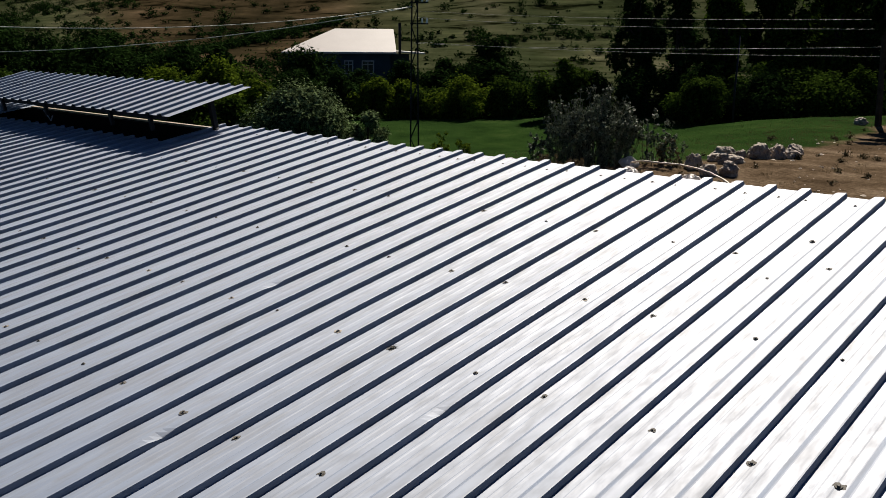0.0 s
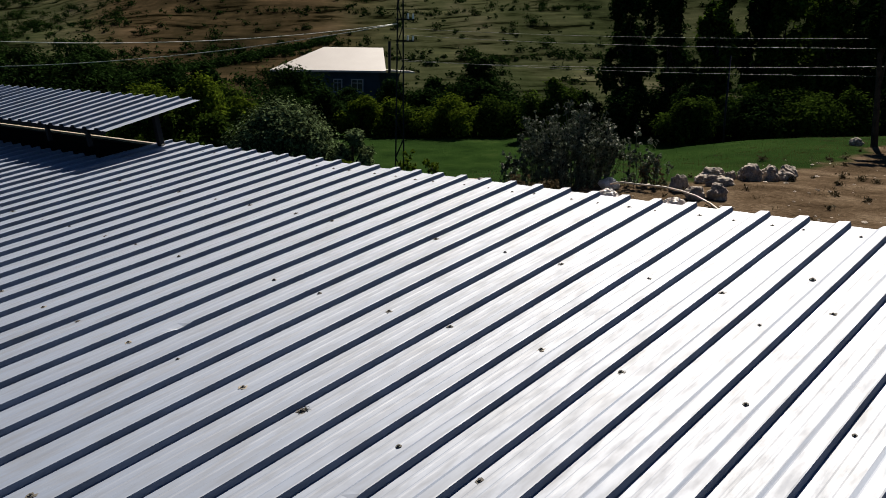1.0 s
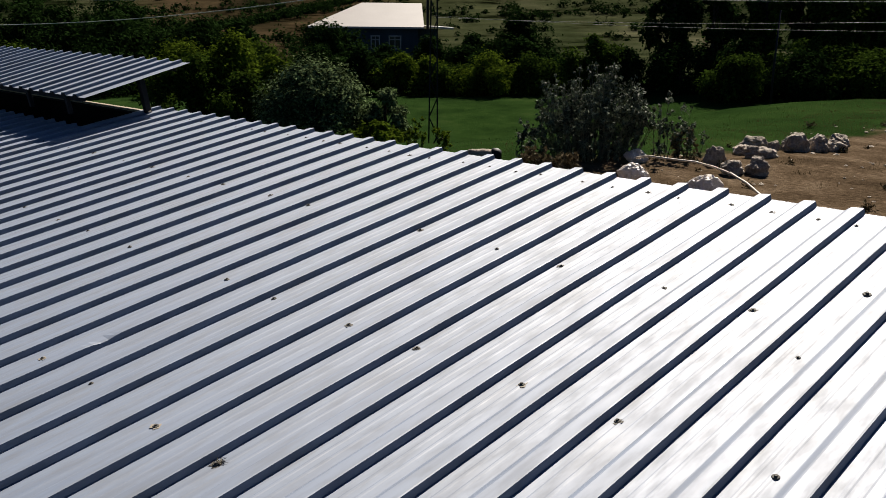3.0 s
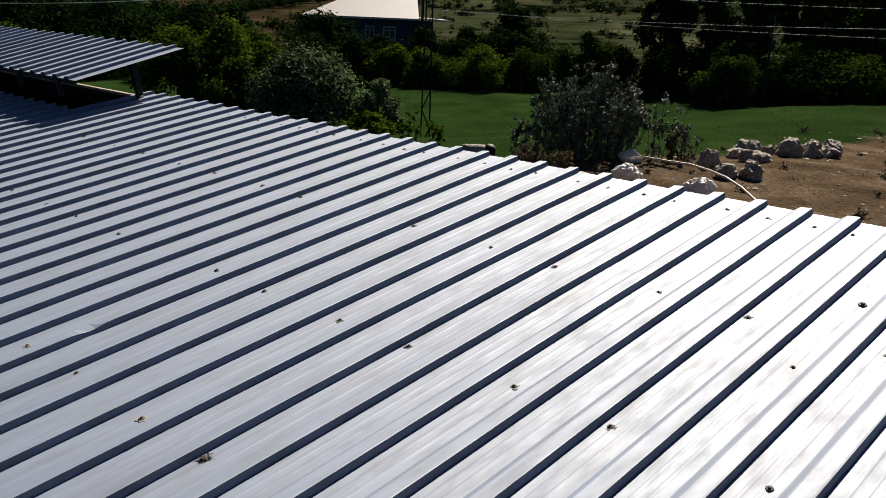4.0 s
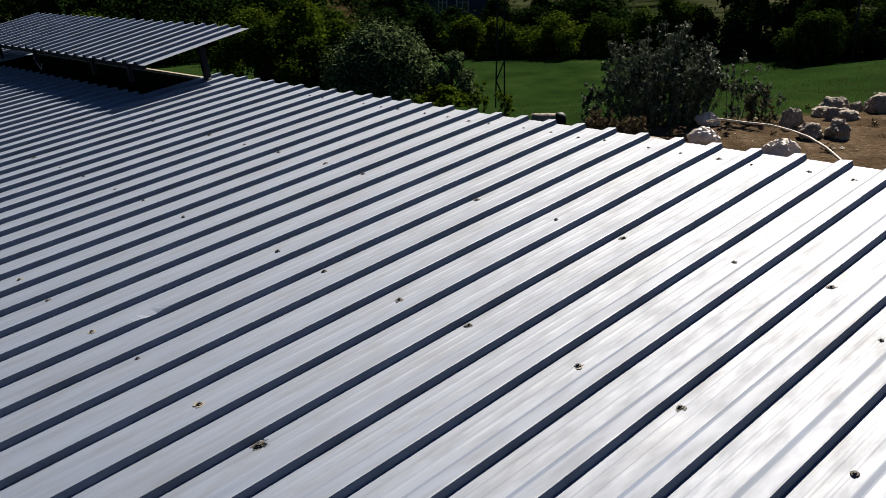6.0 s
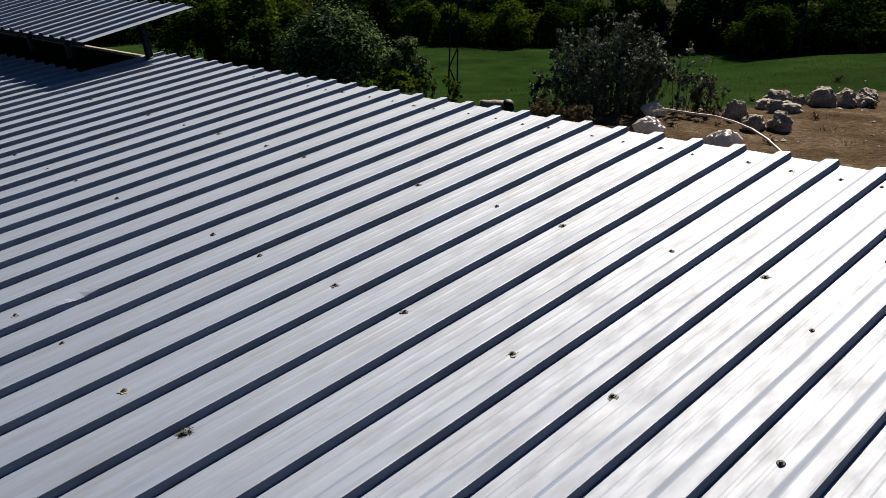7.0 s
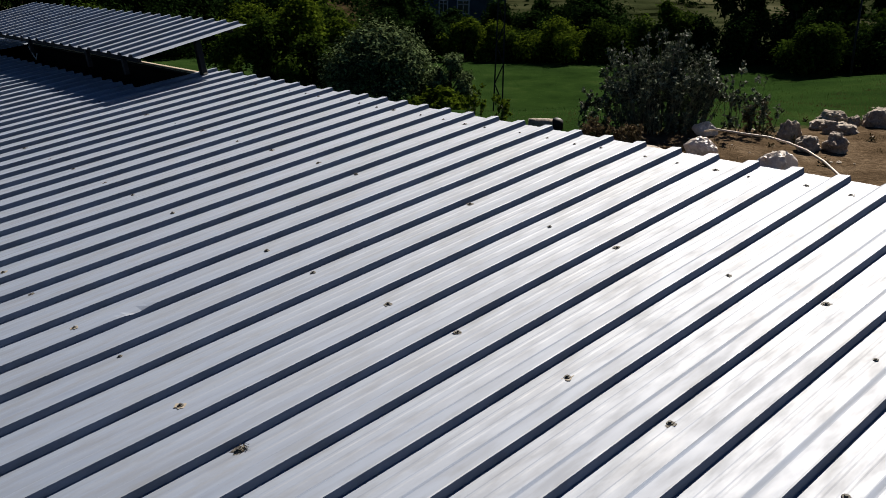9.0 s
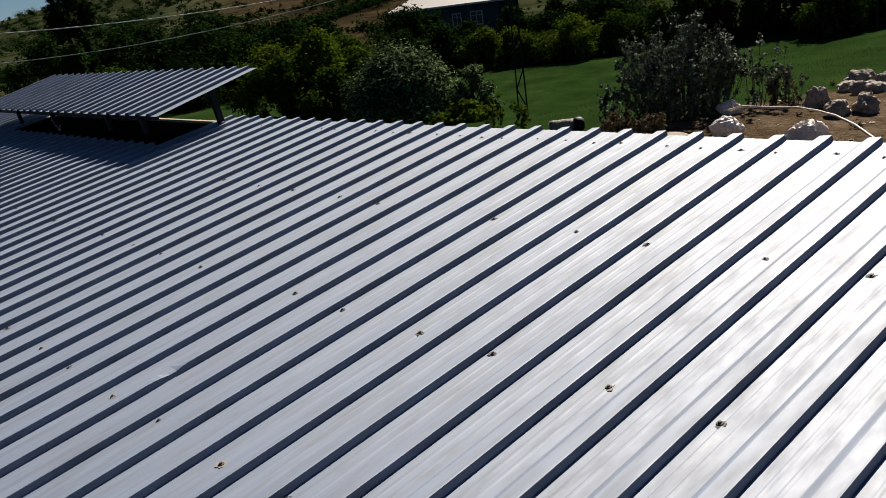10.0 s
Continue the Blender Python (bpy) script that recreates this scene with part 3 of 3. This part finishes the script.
def lumps_for(height, width, seed, n, low=0.25, shape="round"):
    rn = random.Random(seed)
    cs, rs = [], []
    for i in range(n):
        u = (i + 0.5) / n
        z = height * (low + (0.9 - low) * u)
        if shape == "dome":                           # lumps over a half ball, smaller towards its skin
            el, a, q = math.asin(rn.uniform(0.0, 1.0)), i * 2.4, width / 2 * rn.uniform(0.62, 0.80)
            r = width * rn.uniform(0.10, 0.17)
            cs.append((q * math.cos(el) * math.cos(a), q * math.cos(el) * math.sin(a), low * height + (0.86 - low) * height * math.sin(el)))
            rs.append((r, r, r * 0.85))
            continue
        env = {"round": math.sqrt(max(0.05, 1 - (2 * (u - 0.42)) ** 2)), "tall": 0.55 + 0.45 * math.sin(math.pi * (0.12 + 0.8 * u)), "cone": 1.05 - 0.85 * u}[shape]
        a, q = i * 2.4 + rn.uniform(-0.5, 0.5), rn.uniform(0.25, 1.0) * env * width / 2
        r = width * rn.uniform(0.10, 0.25) * (0.7 + 0.4 * env)
        z += height * rn.uniform(-0.07, 0.07)
        cs.append((q * math.cos(a), q * math.sin(a), z))
        rs.append((r, r, r * rn.uniform(0.75, 1.1) * (1.5 if shape == "tall" else 1)))
    return cs, rs


def plant(name, x, y, height, width, leaf, label, category, count, size, seed, n=14, low=0.25, shape="round", group="", base=None, scatter=0.55):
    z = float(ground_at(x, y)) if base is None else base
    ob = empty(name, (x, y, z - 0.05))
    tagged(ob, label, category, group)
    cs, rs = lumps_for(height, width, seed, n, low, shape)
    v, f = leaf_cloud(cs, rs, count, size, seed, scatter=scatter)
    from_arrays("crown", v, f, leaf, ob)
    bm = bmesh.new()
    rn = random.Random(seed)
    r0 = 0.035 * width + 0.02 * height * 0.3
    mid = Vector((rn.uniform(-0.1, 0.1), rn.uniform(-0.1, 0.1), height * 0.45))
    tube(bm, [Vector((0, 0, -0.1)), mid * 0.5, mid, Vector((mid.x, mid.y, height * 0.8))], [r0, r0 * 0.8, r0 * 0.6, r0 * 0.2], 7)
    for c in cs[::3]:
        a = mid * rn.uniform(0.4, 1.1)
        b = Vector(c)
        lb = bmesh.new()
        tube(lb, [a, (a + b) / 2 + Vector((0, 0, 0.05 * height)), b], [r0 * 0.4, r0 * 0.25, r0 * 0.1], 5)
        part("limb", lb, BARK, ob)
    part("trunk", bm, BARK, ob)
    return ob


PEAR = "broad glossy-leaved fruit tree in full leaf beside the meadow"
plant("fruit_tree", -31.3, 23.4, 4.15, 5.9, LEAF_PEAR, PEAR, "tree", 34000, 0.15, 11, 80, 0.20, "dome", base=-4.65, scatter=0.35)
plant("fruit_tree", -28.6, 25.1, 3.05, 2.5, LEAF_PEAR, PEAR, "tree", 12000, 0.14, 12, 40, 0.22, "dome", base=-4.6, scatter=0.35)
SHRUB = "leafy green shrub in a dense hedge round the meadow"
for i, (x, y, h, w, lf) in enumerate((
        (-27.4, 23.6, 1.75, 2.2, LEAF_YELLOW), (-39.8, 25.0, 4.6, 3.6, LEAF_YELLOW), (-39.3, 22.0, 3.6, 4.2, LEAF_GREEN), (-37.5, 25.8, 3.4, 3.0, LEAF_YELLOW), (-36.2, 23.0, 3.0, 3.4, LEAF_GREEN),
        (-42.2, 38.8, 3.1, 3.4, LEAF_YELLOW), (-40.6, 40.2, 2.8, 3.2, LEAF_YELLOW), (-44.5, 37.5, 3.0, 3.4, LEAF_DARK), (-36.4, 41.5, 2.7, 4.6, LEAF_YELLOW), (-34.4, 43.0, 2.4, 4.2, LEAF_GREEN),
        (-38.6, 41.0, 2.2, 3.4, LEAF_GREEN), (-32.2, 44.4, 2.0, 3.0, LEAF_DARK), (-29.6, 42.2, 3.9, 3.2, LEAF_GREEN), (-28.2, 43.6, 3.0, 3.0, LEAF_DARK),
        (-26.2, 46.0, 3.0, 4.4, LEAF_DARK), (-23.4, 47.6, 3.2, 4.6, LEAF_DARK), (-20.3, 49.1, 3.6, 4.2, LEAF_GREEN), (-17.9, 50.1, 3.2, 3.8, LEAF_GREEN),
        (-15.2, 51.0, 3.0, 3.6, LEAF_GREEN), (-19.4, 47.6, 2.7, 4.4, LEAF_DARK), (-16.4, 48.6, 2.9, 4.4, LEAF_GREEN), (-22.0, 45.0, 2.8, 3.4, LEAF_GREEN), (-12.4, 52.0, 3.2, 4.0, LEAF_DARK), (-45.6, 31.0, 3.6, 4.6, LEAF_GREEN), (-49.0, 27.0, 3.6, 4.6, LEAF_YELLOW),
        (-52.0, 23.0, 3.2, 5.0, LEAF_DARK), (-44.0, 28.0, 3.4, 4.0, LEAF_GREEN), (-46.5, 35.5, 3.4, 4.6, LEAF_DARK), (-55.0, 20.0, 3.0, 5.0, LEAF_GREEN))):
    plant("shrub", x, y, h - 0.3, w, lf, SHRUB if lf is not LEAF_YELLOW else "bright yellow-green shrub in the hedge round the meadow", "shrub", 8500, 0.20, 40 + i, 18, 0.03, group="hedge shrubs")
TREE = "tall dark-leaved tree standing against the dry hillside"
for i, (x, y, h, w, sh) in enumerate((
        (-53.0, 41.9, 4.4, 6.0, "round"), (-44.8, 54.0, 5.4, 5.6, "cone"), (-49.5, 44.5, 2.9, 4.6, "round"), (-48.6, 31.2, 5.0, 4.0, "round"),
        (-61.2, 25.0, 5.8, 7.0, "round"), (-63.7, 31.3, 6.2, 7.0, "round"), (-58.0, 28.0, 5.0, 6.0, "round"), (-66.0, 20.0, 5.4, 7.0, "round"),
        (-40.5, 50.0, 3.2, 5.0, "round"), (-50.5, 50.5, 3.6, 4.0, "round"), (-48.0, 52.5, 3.8, 4.0, "round"), (-62.6, 20.5, 11.0, 3.2, "tall"), (-57.0, 34.0, 4.6, 6.0, "round"), (-55.0, 26.0, 5.4, 6.6, "round"), (-60.5, 30.0, 5.6, 7.0, "round"), (-52.5, 31.0, 4.8, 5.6, "round"), (-65.0, 25.0, 6.0, 7.0, "round"), (-46.0, 50.0, 2.8, 4.2, "round"))):
    plant("tree", x, y, h - 0.3, w, LEAF_DARK, TREE, "tree", 9000, 0.28, 80 + i, 18, 0.06, sh, group="trees before the hillside")
for i, (x, y, h, w) in enumerate((
        (-30.2, 51.8, 10.5, 3.2), (-28.0, 53.2, 11.2, 3.2), (-25.6, 55.2, 10.5, 2.6), (-23.6, 57.4, 11.2, 3.2), (-21.8, 56.6, 9.8, 3.0), (-19.6, 58.6, 11.2, 3.6),
        (-17.4, 59.6, 10.5, 3.2), (-15.2, 60.4, 11.2, 3.6), (-12.8, 61.2, 10.5, 3.4), (-26.8, 57.0, 9.1, 2.6), (-10.0, 62.0, 10.5, 3.6), (-21.0, 62.0, 9.1, 4.0),
        (-13.0, 65.0, 9.1, 4.0), (-7.0, 63.0, 10.5, 3.6))):
    plant("poplar", x, y, h, w, LEAF_GREEN if i in (2, 4, 5, 7, 8, 10, 12) else LEAF_DARK, "tall narrow dark poplar in a row behind the meadow", "tree", 9000, 0.34, 120 + i, 30, 0.02, "tall", group="row of poplars")


plant("tree", -3.1, 13.9, 4.2, 1.15, LEAF_DARK, "dark-leaved tree with a bare trunk at the end of the terrace", "tree", 3500, 0.11, 160, 14, 0.42)


def spiky_bush(x, y, h, w, seed, stems, label, leaf=LEAF_GREY, heads=True):
    """A thorny clump: upright stems of uneven height with narrow leaves and pale tufted heads."""
    rn = random.Random(seed)
    z = float(ground_at(x, y))
    ob = empty("thorn_bush", (x, y, z - 0.02))
    tagged(ob, label, "bush", "thorny bushes by the eave")
    bm = bmesh.new()
    cs, rs, tips = [], [], []
    for i in range(stems):
        a, q = rn.uniform(0, math.tau), math.sqrt(rn.random()) * w / 2
        reach = 1.0 - 0.45 * (2 * q / w) ** 2 + 0.22 * noise.noise(Vector((math.cos(a) * q * 5, math.sin(a) * q * 5, seed)))
        top = Vector((q * math.cos(a), q * math.sin(a), h * rn.uniform(0.55, 1.0) * reach))
        foot = Vector((top.x * 0.7, top.y * 0.7, 0))
        mid = (foot + top) / 2 + Vector((rn.uniform(-0.04, 0.04), rn.uniform(-0.04, 0.04), 0.02))
        tube(bm, [foot, mid, top], [0.005, 0.0035, 0.002], 4)
        ends = [top]
        for k in range(3):                            # side twigs
            p = mid.lerp(top, rn.uniform(0.0, 0.8))
            e = p + Vector((rn.uniform(-0.07, 0.07), rn.uniform(-0.07, 0.07), rn.uniform(0.03, 0.10)))
            tube(bm, [p, (p + e) / 2 + Vector((0, 0, -0.008)), e], [0.0025, 0.002, 0.001], 3)
            ends.append(e)
        tips += [e for e in ends if rn.random() < 0.16]
        for c in ends + [foot.lerp(mid, rn.uniform(0.2, 1)), mid.lerp(top, rn.random()), foot.lerp(top, rn.uniform(0.1, 0.6))]:
            cs.append(c)
            r = rn.uniform(0.016, 0.042)
            rs.append((r, r, r * 1.1))
    tagged(part("twig_tangle", bm, STEM, ob), kind="stuff")
    v, f = leaf_cloud(cs, rs, len(cs) * 16, 0.036, seed, 0.1, -0.2, 2.0, 0.9)
    from_arrays("foliage", v, f, leaf, ob)
    if heads:
        v, f = leaf_cloud(tips, [(0.011, 0.011, 0.012)] * len(tips), len(tips) * 9, 0.017, seed + 1, 0.2, -0.3, 1.5, 0.9)
        from_arrays("thistle_heads", v, f, THISTLE, ob)


spiky_bush(-3.66, 5.10, 0.95, 1.20, 5, 190, "dense grey-green thorny bush growing beside the eave")
spiky_bush(-4.25, 4.75, 0.46, 0.46, 6, 11, "low dry grey-green thorny bush beside the eave")
spiky_bush(-3.10, 5.42, 0.74, 0.22, 17, 7, "tall sparse thistle rising beside the thorny bush")
spiky_bush(-2.88, 5.55, 0.62, 0.40, 7, 6, "sparse dry thorny weed on the terrace edge")


for wx, wy, wh, n in ((-3.55, 4.0, 0.22, 9), (-3.25, 4.05, 0.18, 8), (-5.05, 4.35, 0.36, 5), (-5.45, 4.3, 0.40, 5), (-2.95, 5.6, 0.3, 6)):
    spiky_bush(wx, wy, wh, 0.32, int(wh * 100) + n, n, "sparse weed growing beside the eave", LEAF_YELLOW if wx < -5 else STRAW, False)


def grass_stuff(name, label, points, mat, h, seed):
    """Blades as thin triangles, in one mesh."""
    g = np.random.default_rng(seed)
    p = np.array(points)
    n = len(p)
    a = g.random(n) * math.tau
    hh = h * (0.5 + g.random(n))
    wd = np.stack([np.cos(a), np.sin(a), 0 * a], 1) * (h * 0.07)
    tip = p + np.stack([g.normal(scale=0.3, size=n) * hh, g.normal(scale=0.3, size=n) * hh, hh], 1)
    v = np.stack([p - wd, p + wd, tip], 1).reshape(-1, 3)
    tagged(from_arrays(name, v, np.arange(n * 3).reshape(-1, 3), mat), label, "grass", kind="stuff")


g = np.random.default_rng(3)
px, py = g.uniform(-40, -4, 110000), g.uniform(6, 48, 110000)
grass_stuff("meadow_grass", "short green meadow grass", np.stack([px, py, ground_at(px, py) - 0.02], 1), GRASS, 0.045, 4)
tx, ty = g.uniform(-5, 6, 260), g.uniform(2.7, 16, 260)
cx, cy = np.repeat(tx, 40) + g.normal(scale=0.06, size=260 * 40), np.repeat(ty, 40) + g.normal(scale=0.06, size=260 * 40)
grass_stuff("dry_weeds", "tufts of dry straw-coloured weeds on the earth", np.stack([cx, cy, ground_at(cx, cy) - 0.01], 1), STRAW, 0.035, 6)

ey = g.uniform(4.5, 24, 15000)
ex = np.interp(ey, [p[0] for p in EDGE], [p[1] for p in EDGE]) - np.abs(g.normal(scale=1.1, size=15000)) + 0.35
grass_stuff("dry_grass", "thin dry yellowed grass along the terrace edge", np.stack([ex, ey, ground_at(ex, ey) - 0.01], 1), STRAW, 0.03, 7)


def hill_scrub():
    """Low dark bushes strewn over the hillside and along its old field banks."""
    g2 = np.random.default_rng(21)
    n = 2600
    b, r = np.radians(g2.uniform(5, 85, n)), g2.uniform(98, 430, n)
    sx, sy, sr = 2 - r * np.sin(b), -4 + r * np.cos(b), g2.gamma(2.0, 0.35, n) + 0.25
    for rad, b0, b1 in ((128, 50, 80), (175, 20, 62), (240, 30, 80), (150, 56, 84)):
        m = 130
        bb = np.radians(np.linspace(b0, b1, m) + g2.normal(scale=0.2, size=m))
        rad2 = rad + 10 * np.sin(bb * 7) + g2.normal(scale=1.5, size=m)
        sx, sy = np.r_[sx, 2 - rad2 * np.sin(bb)], np.r_[sy, -4 + rad2 * np.cos(bb)]
        sr = np.r_[sr, g2.uniform(0.4, 1.5, m)]
    m = 520                                           # bushy shoulder of the hill
    bb, rad2 = np.radians(g2.uniform(60, 82, m)), g2.uniform(120, 420, m)
    sx, sy, sr = np.r_[sx, 2 - rad2 * np.sin(bb)], np.r_[sy, -4 + rad2 * np.cos(bb)], np.r_[sr, g2.uniform(0.8, 2.6, m)]
    m = 420                                           # added bushes forming the dark shadow band of the field bank above the house
    bb = np.linspace(48, 61.5, m)
    rad2 = np.interp(bb, (48, 50.8, 54.8, 57.4, 61.5), (192, 178, 160, 146, 128)) + g2.normal(scale=1.6, size=m)
    bb = np.radians(bb)
    sx, sy, sr = np.r_[sx, 2 - rad2 * np.sin(bb)], np.r_[sy, -4 + rad2 * np.cos(bb)], np.r_[sr, g2.uniform(0.7, 1.6, m)]
    sz = ground_at(sx, sy)
    v, f = leaf_cloud(np.stack([sx, sy, sz + sr * 0.35], 1), np.stack([sr, sr, sr * 0.7], 1), 260000, 0.46, 22, 0.1)
    tagged(from_arrays("hill_scrub", v, f, LEAF_DARK), "low dark scrub strewn over the dry hillside", "scrub", kind="stuff")


hill_scrub()


gw = np.random.default_rng(41)
wx, wy = gw.uniform(-3.6, 4.5, 150), gw.uniform(2.9, 13.5, 150)
wr = gw.uniform(0.02, 0.07, 150)
v, f = leaf_cloud(np.stack([wx, wy, ground_at(wx, wy) + wr * 0.4], 1), np.stack([wr * 1.3, wr * 1.3, wr], 1), 9000, 0.035, 42, 0.1, -0.6, 3.0)
tagged(from_arrays("withered_weeds", v, f, WEED), "low withered brown weeds on the earth", "weeds", kind="stuff")
gp = np.random.default_rng(31)
pv, pf = [], []
for i in range(420):
    cx, cy = gp.uniform(-3.2, 4.0), gp.uniform(2.6, 10.0)
    r = gp.gamma(2.0, 0.005) + 0.005
    o = np.array([cx, cy, float(ground_at(cx, cy)) + 0.2 * r])
    ring = [o + r * np.array([math.cos(a) * gp.uniform(0.7, 1.2), math.sin(a) * gp.uniform(0.7, 1.2), gp.uniform(-0.1, 0.1)]) for a in np.arange(6) * math.tau / 6]
    n0 = len(pv)
    pv += ring + [o + np.array([0, 0, r * gp.uniform(0.3, 0.55)]), o - np.array([0, 0, r * 0.5])]
    for a in range(6):
        pf += [(n0 + a, n0 + (a + 1) % 6, n0 + 6), (n0 + (a + 1) % 6, n0 + a, n0 + 7)]
tagged(from_arrays("gravel", pv, pf, STONE), "small pale stones strewn on dry earth", "gravel", kind="stuff")


# ---- far house ----
def build_house():
    a, b = Vector((-66.58, 50.40, 0)), Vector((-59.52, 58.31, 0))
    along = (b - a).normalized()
    back = Vector((-along.y, along.x, 0))
    base = -4.3
    house = empty("house", (a.x, a.y, base))
    house.rotation_euler = (0, 0, math.atan2(along.y, along.x))
    tagged(house, "low blue-grey house with a pale metal roof below the hillside", "house")
    W, D, EAVE = (b - a).length, 9.0, 4.45
    bm = bmesh.new()
    box(bm, (W - 1.1, D - 1.0, EAVE), pose(W / 2, D / 2, EAVE / 2), 0.02)
    part("wall", bm, PLASTER, house)
    bm = bmesh.new()
    zr = EAVE + 2.15
    lo = [(0, 0, EAVE), (W, 0, EAVE), (W, D, EAVE), (0, D, EAVE)]
    hi = [(4.9, D * 0.52, zr), (W + 0.0, D * 0.52, zr)]
    v = [bm.verts.new(p) for p in lo + hi]
    u = [bm.verts.new((p[0], p[1], p[2] - 0.16)) for p in lo + hi]
    for q in ((0, 1, 5, 4), (1, 2, 5), (2, 3, 4, 5), (3, 0, 4)):
        bm.faces.new([v[i] for i in q])
        bm.faces.new([u[i] for i in q][::-1])
    for i in range(4):
        j = (i + 1) % 4
        bm.faces.new((v[j], v[i], u[i], u[j]))
    bmesh.ops.recalc_face_normals(bm, faces=bm.faces)
    part("roof", bm, HOUSE_ROOF, house, "pale cream metal roof")
    for x, w in ((6.15, 0.75), (7.95, 1.05)):
        win = new("window")
        win.parent = house
        win.location = (x, 0.5, 3.05)
        bm = bmesh.new()
        h = 1.15
        for cx, cz, sx, sz in ((0, h / 2, w + 0.12, 0.10), (0, -h / 2, w + 0.12, 0.10), (-w / 2, 0, 0.10, h), (w / 2, 0, 0.10, h), (0, 0, 0.07, h), (0, h * 0.22, w, 0.06)):
            box(bm, (sx, 0.1, sz), pose(cx, -0.03, cz))
        part("window_frame", bm, PAINT, win)
        bm = bmesh.new()
        box(bm, (w, 0.03, h), pose(0, -0.01, 0))
        part("pane", bm, GLASS, win)
    bm = bmesh.new()
    box(bm, (2.6, 4.0, 0.16), pose(W + 1.5, 3.2, EAVE - 0.05, 0, 3, 0))
    part("porch_roof", bm, HOUSE_ROOF, house)
    bm = bmesh.new()
    box(bm, (1.9, 3.0, EAVE - 0.2), pose(W + 0.4, 3.6, EAVE / 2 - 0.1))
    part("porch", bm, PLASTER, house)
    bm = bmesh.new()
    bar(bm, (W + 0.35, 0.6, EAVE - 0.2), (W + 0.35, 0.6, EAVE + 2.7), 0.13, 8)
    part("flue_pipe", bm, STEEL, house)


build_house()


# ---- lattice mast, wires and pole ----
def build_mast():
    x, y = -26.1, 25.6
    z0 = float(ground_at(x, y)) - 0.1
    mast = empty("lattice_mast", (x, y, z0))
    mast.rotation_euler = (0, 0, radians(45))
    tagged(mast, "slender dark steel lattice power mast standing in the meadow", "mast")
    H = 10.5
    half = lambda z: 0.19 - 0.10 * z / H
    for sx, sy in ((-1, -1), (1, -1), (1, 1), (-1, 1)):
        bm = bmesh.new()
        bar(bm, (sx * half(0), sy * half(0), 0), (sx * half(H), sy * half(H), H), 0.042, 4)
        part("leg", bm, STEEL, mast)
    n = 13
    for i in range(n):
        za, zb = H * i / n, H * (i + 1) / n
        bm = bmesh.new()
        ha, hb = half(za), half(zb)
        s = 1 if i % 2 else -1
        bar(bm, (s * ha, -ha, za), (-s * hb, -hb, zb), 0.02, 4)
        bar(bm, (s * ha, ha, za), (-s * hb, hb, zb), 0.02, 4)
        bar(bm, (-ha, s * ha, za), (-hb, -s * hb, zb), 0.02, 4)
        bar(bm, (ha, s * ha, za), (hb, -s * hb, zb), 0.02, 4)
        part("brace", bm, STEEL, mast)
    for z in (6.6, 7.5):
        bm = bmesh.new()
        box(bm, (0.8, 0.06, 0.06), pose(0.2, 0, z), 0.005)
        part("cross_arm", bm, STEEL, mast)
        for cx in (0.32, 0.54):
            bm = bmesh.new()
            bar(bm, (cx, 0, z + 0.03), (cx, 0, z + 0.25), 0.05, 8, 0.03)
            part("insulator", bm, CERAMIC, mast, "white ceramic insulator")


build_mast()


DULL_CABLE = material("dull_wire", (0.16, 0.16, 0.15), 0.7, 0.0, (0.10, 0.10, 0.095), 3, 30, 0)


def wire(a, b, sag, r=0.012):
    a, b = Vector(a), Vector(b)
    bm = bmesh.new()
    tube(bm, [a.lerp(b, i / 24) - Vector((0, 0, sag * 4 * (i / 24) * (1 - i / 24))) for i in range(25)], r, 5)
    tagged(finish("wire", bm, CABLE if r > 0.01 else DULL_CABLE, smooth=True), "thin bare overhead power wire", "wire", "overhead wires")


wire((-26.1, 25.4, 2.78), (-32.0, 2.0, 2.19), 0.77, 0.014)
wire((-26.1, 25.4, 2.76), (-60.0, 2.0, 2.0), 1.74, 0.016)
wire((-26.1, 25.6, 2.60), (12.0, 25.0, 2.60), 0.5, 0.006)
wire((-26.1, 25.6, 2.32), (12.0, 25.0, 2.32), 0.5, 0.007)
wire((-26.1, 25.6, 1.22), (12.0, 25.0, 2.36), 0.5, 0.007)
wire((-26.1, 25.6, 1.29), (12.0, 25.0, 1.76), 0.5, 0.006)

bm = bmesh.new()
zp = float(ground_at(-18.3, 41.2))
tube(bm, [Vector((-18.3, 41.2, zp - 0.3)), Vector((-18.35, 41.2, zp + 2.5)), Vector((-18.3, 41.25, zp + 5.2))], [0.07, 0.06, 0.04], 8)
tagged(finish("pole", bm, STEEL, smooth=True), "slim dark painted pole standing in the meadow", "pole")
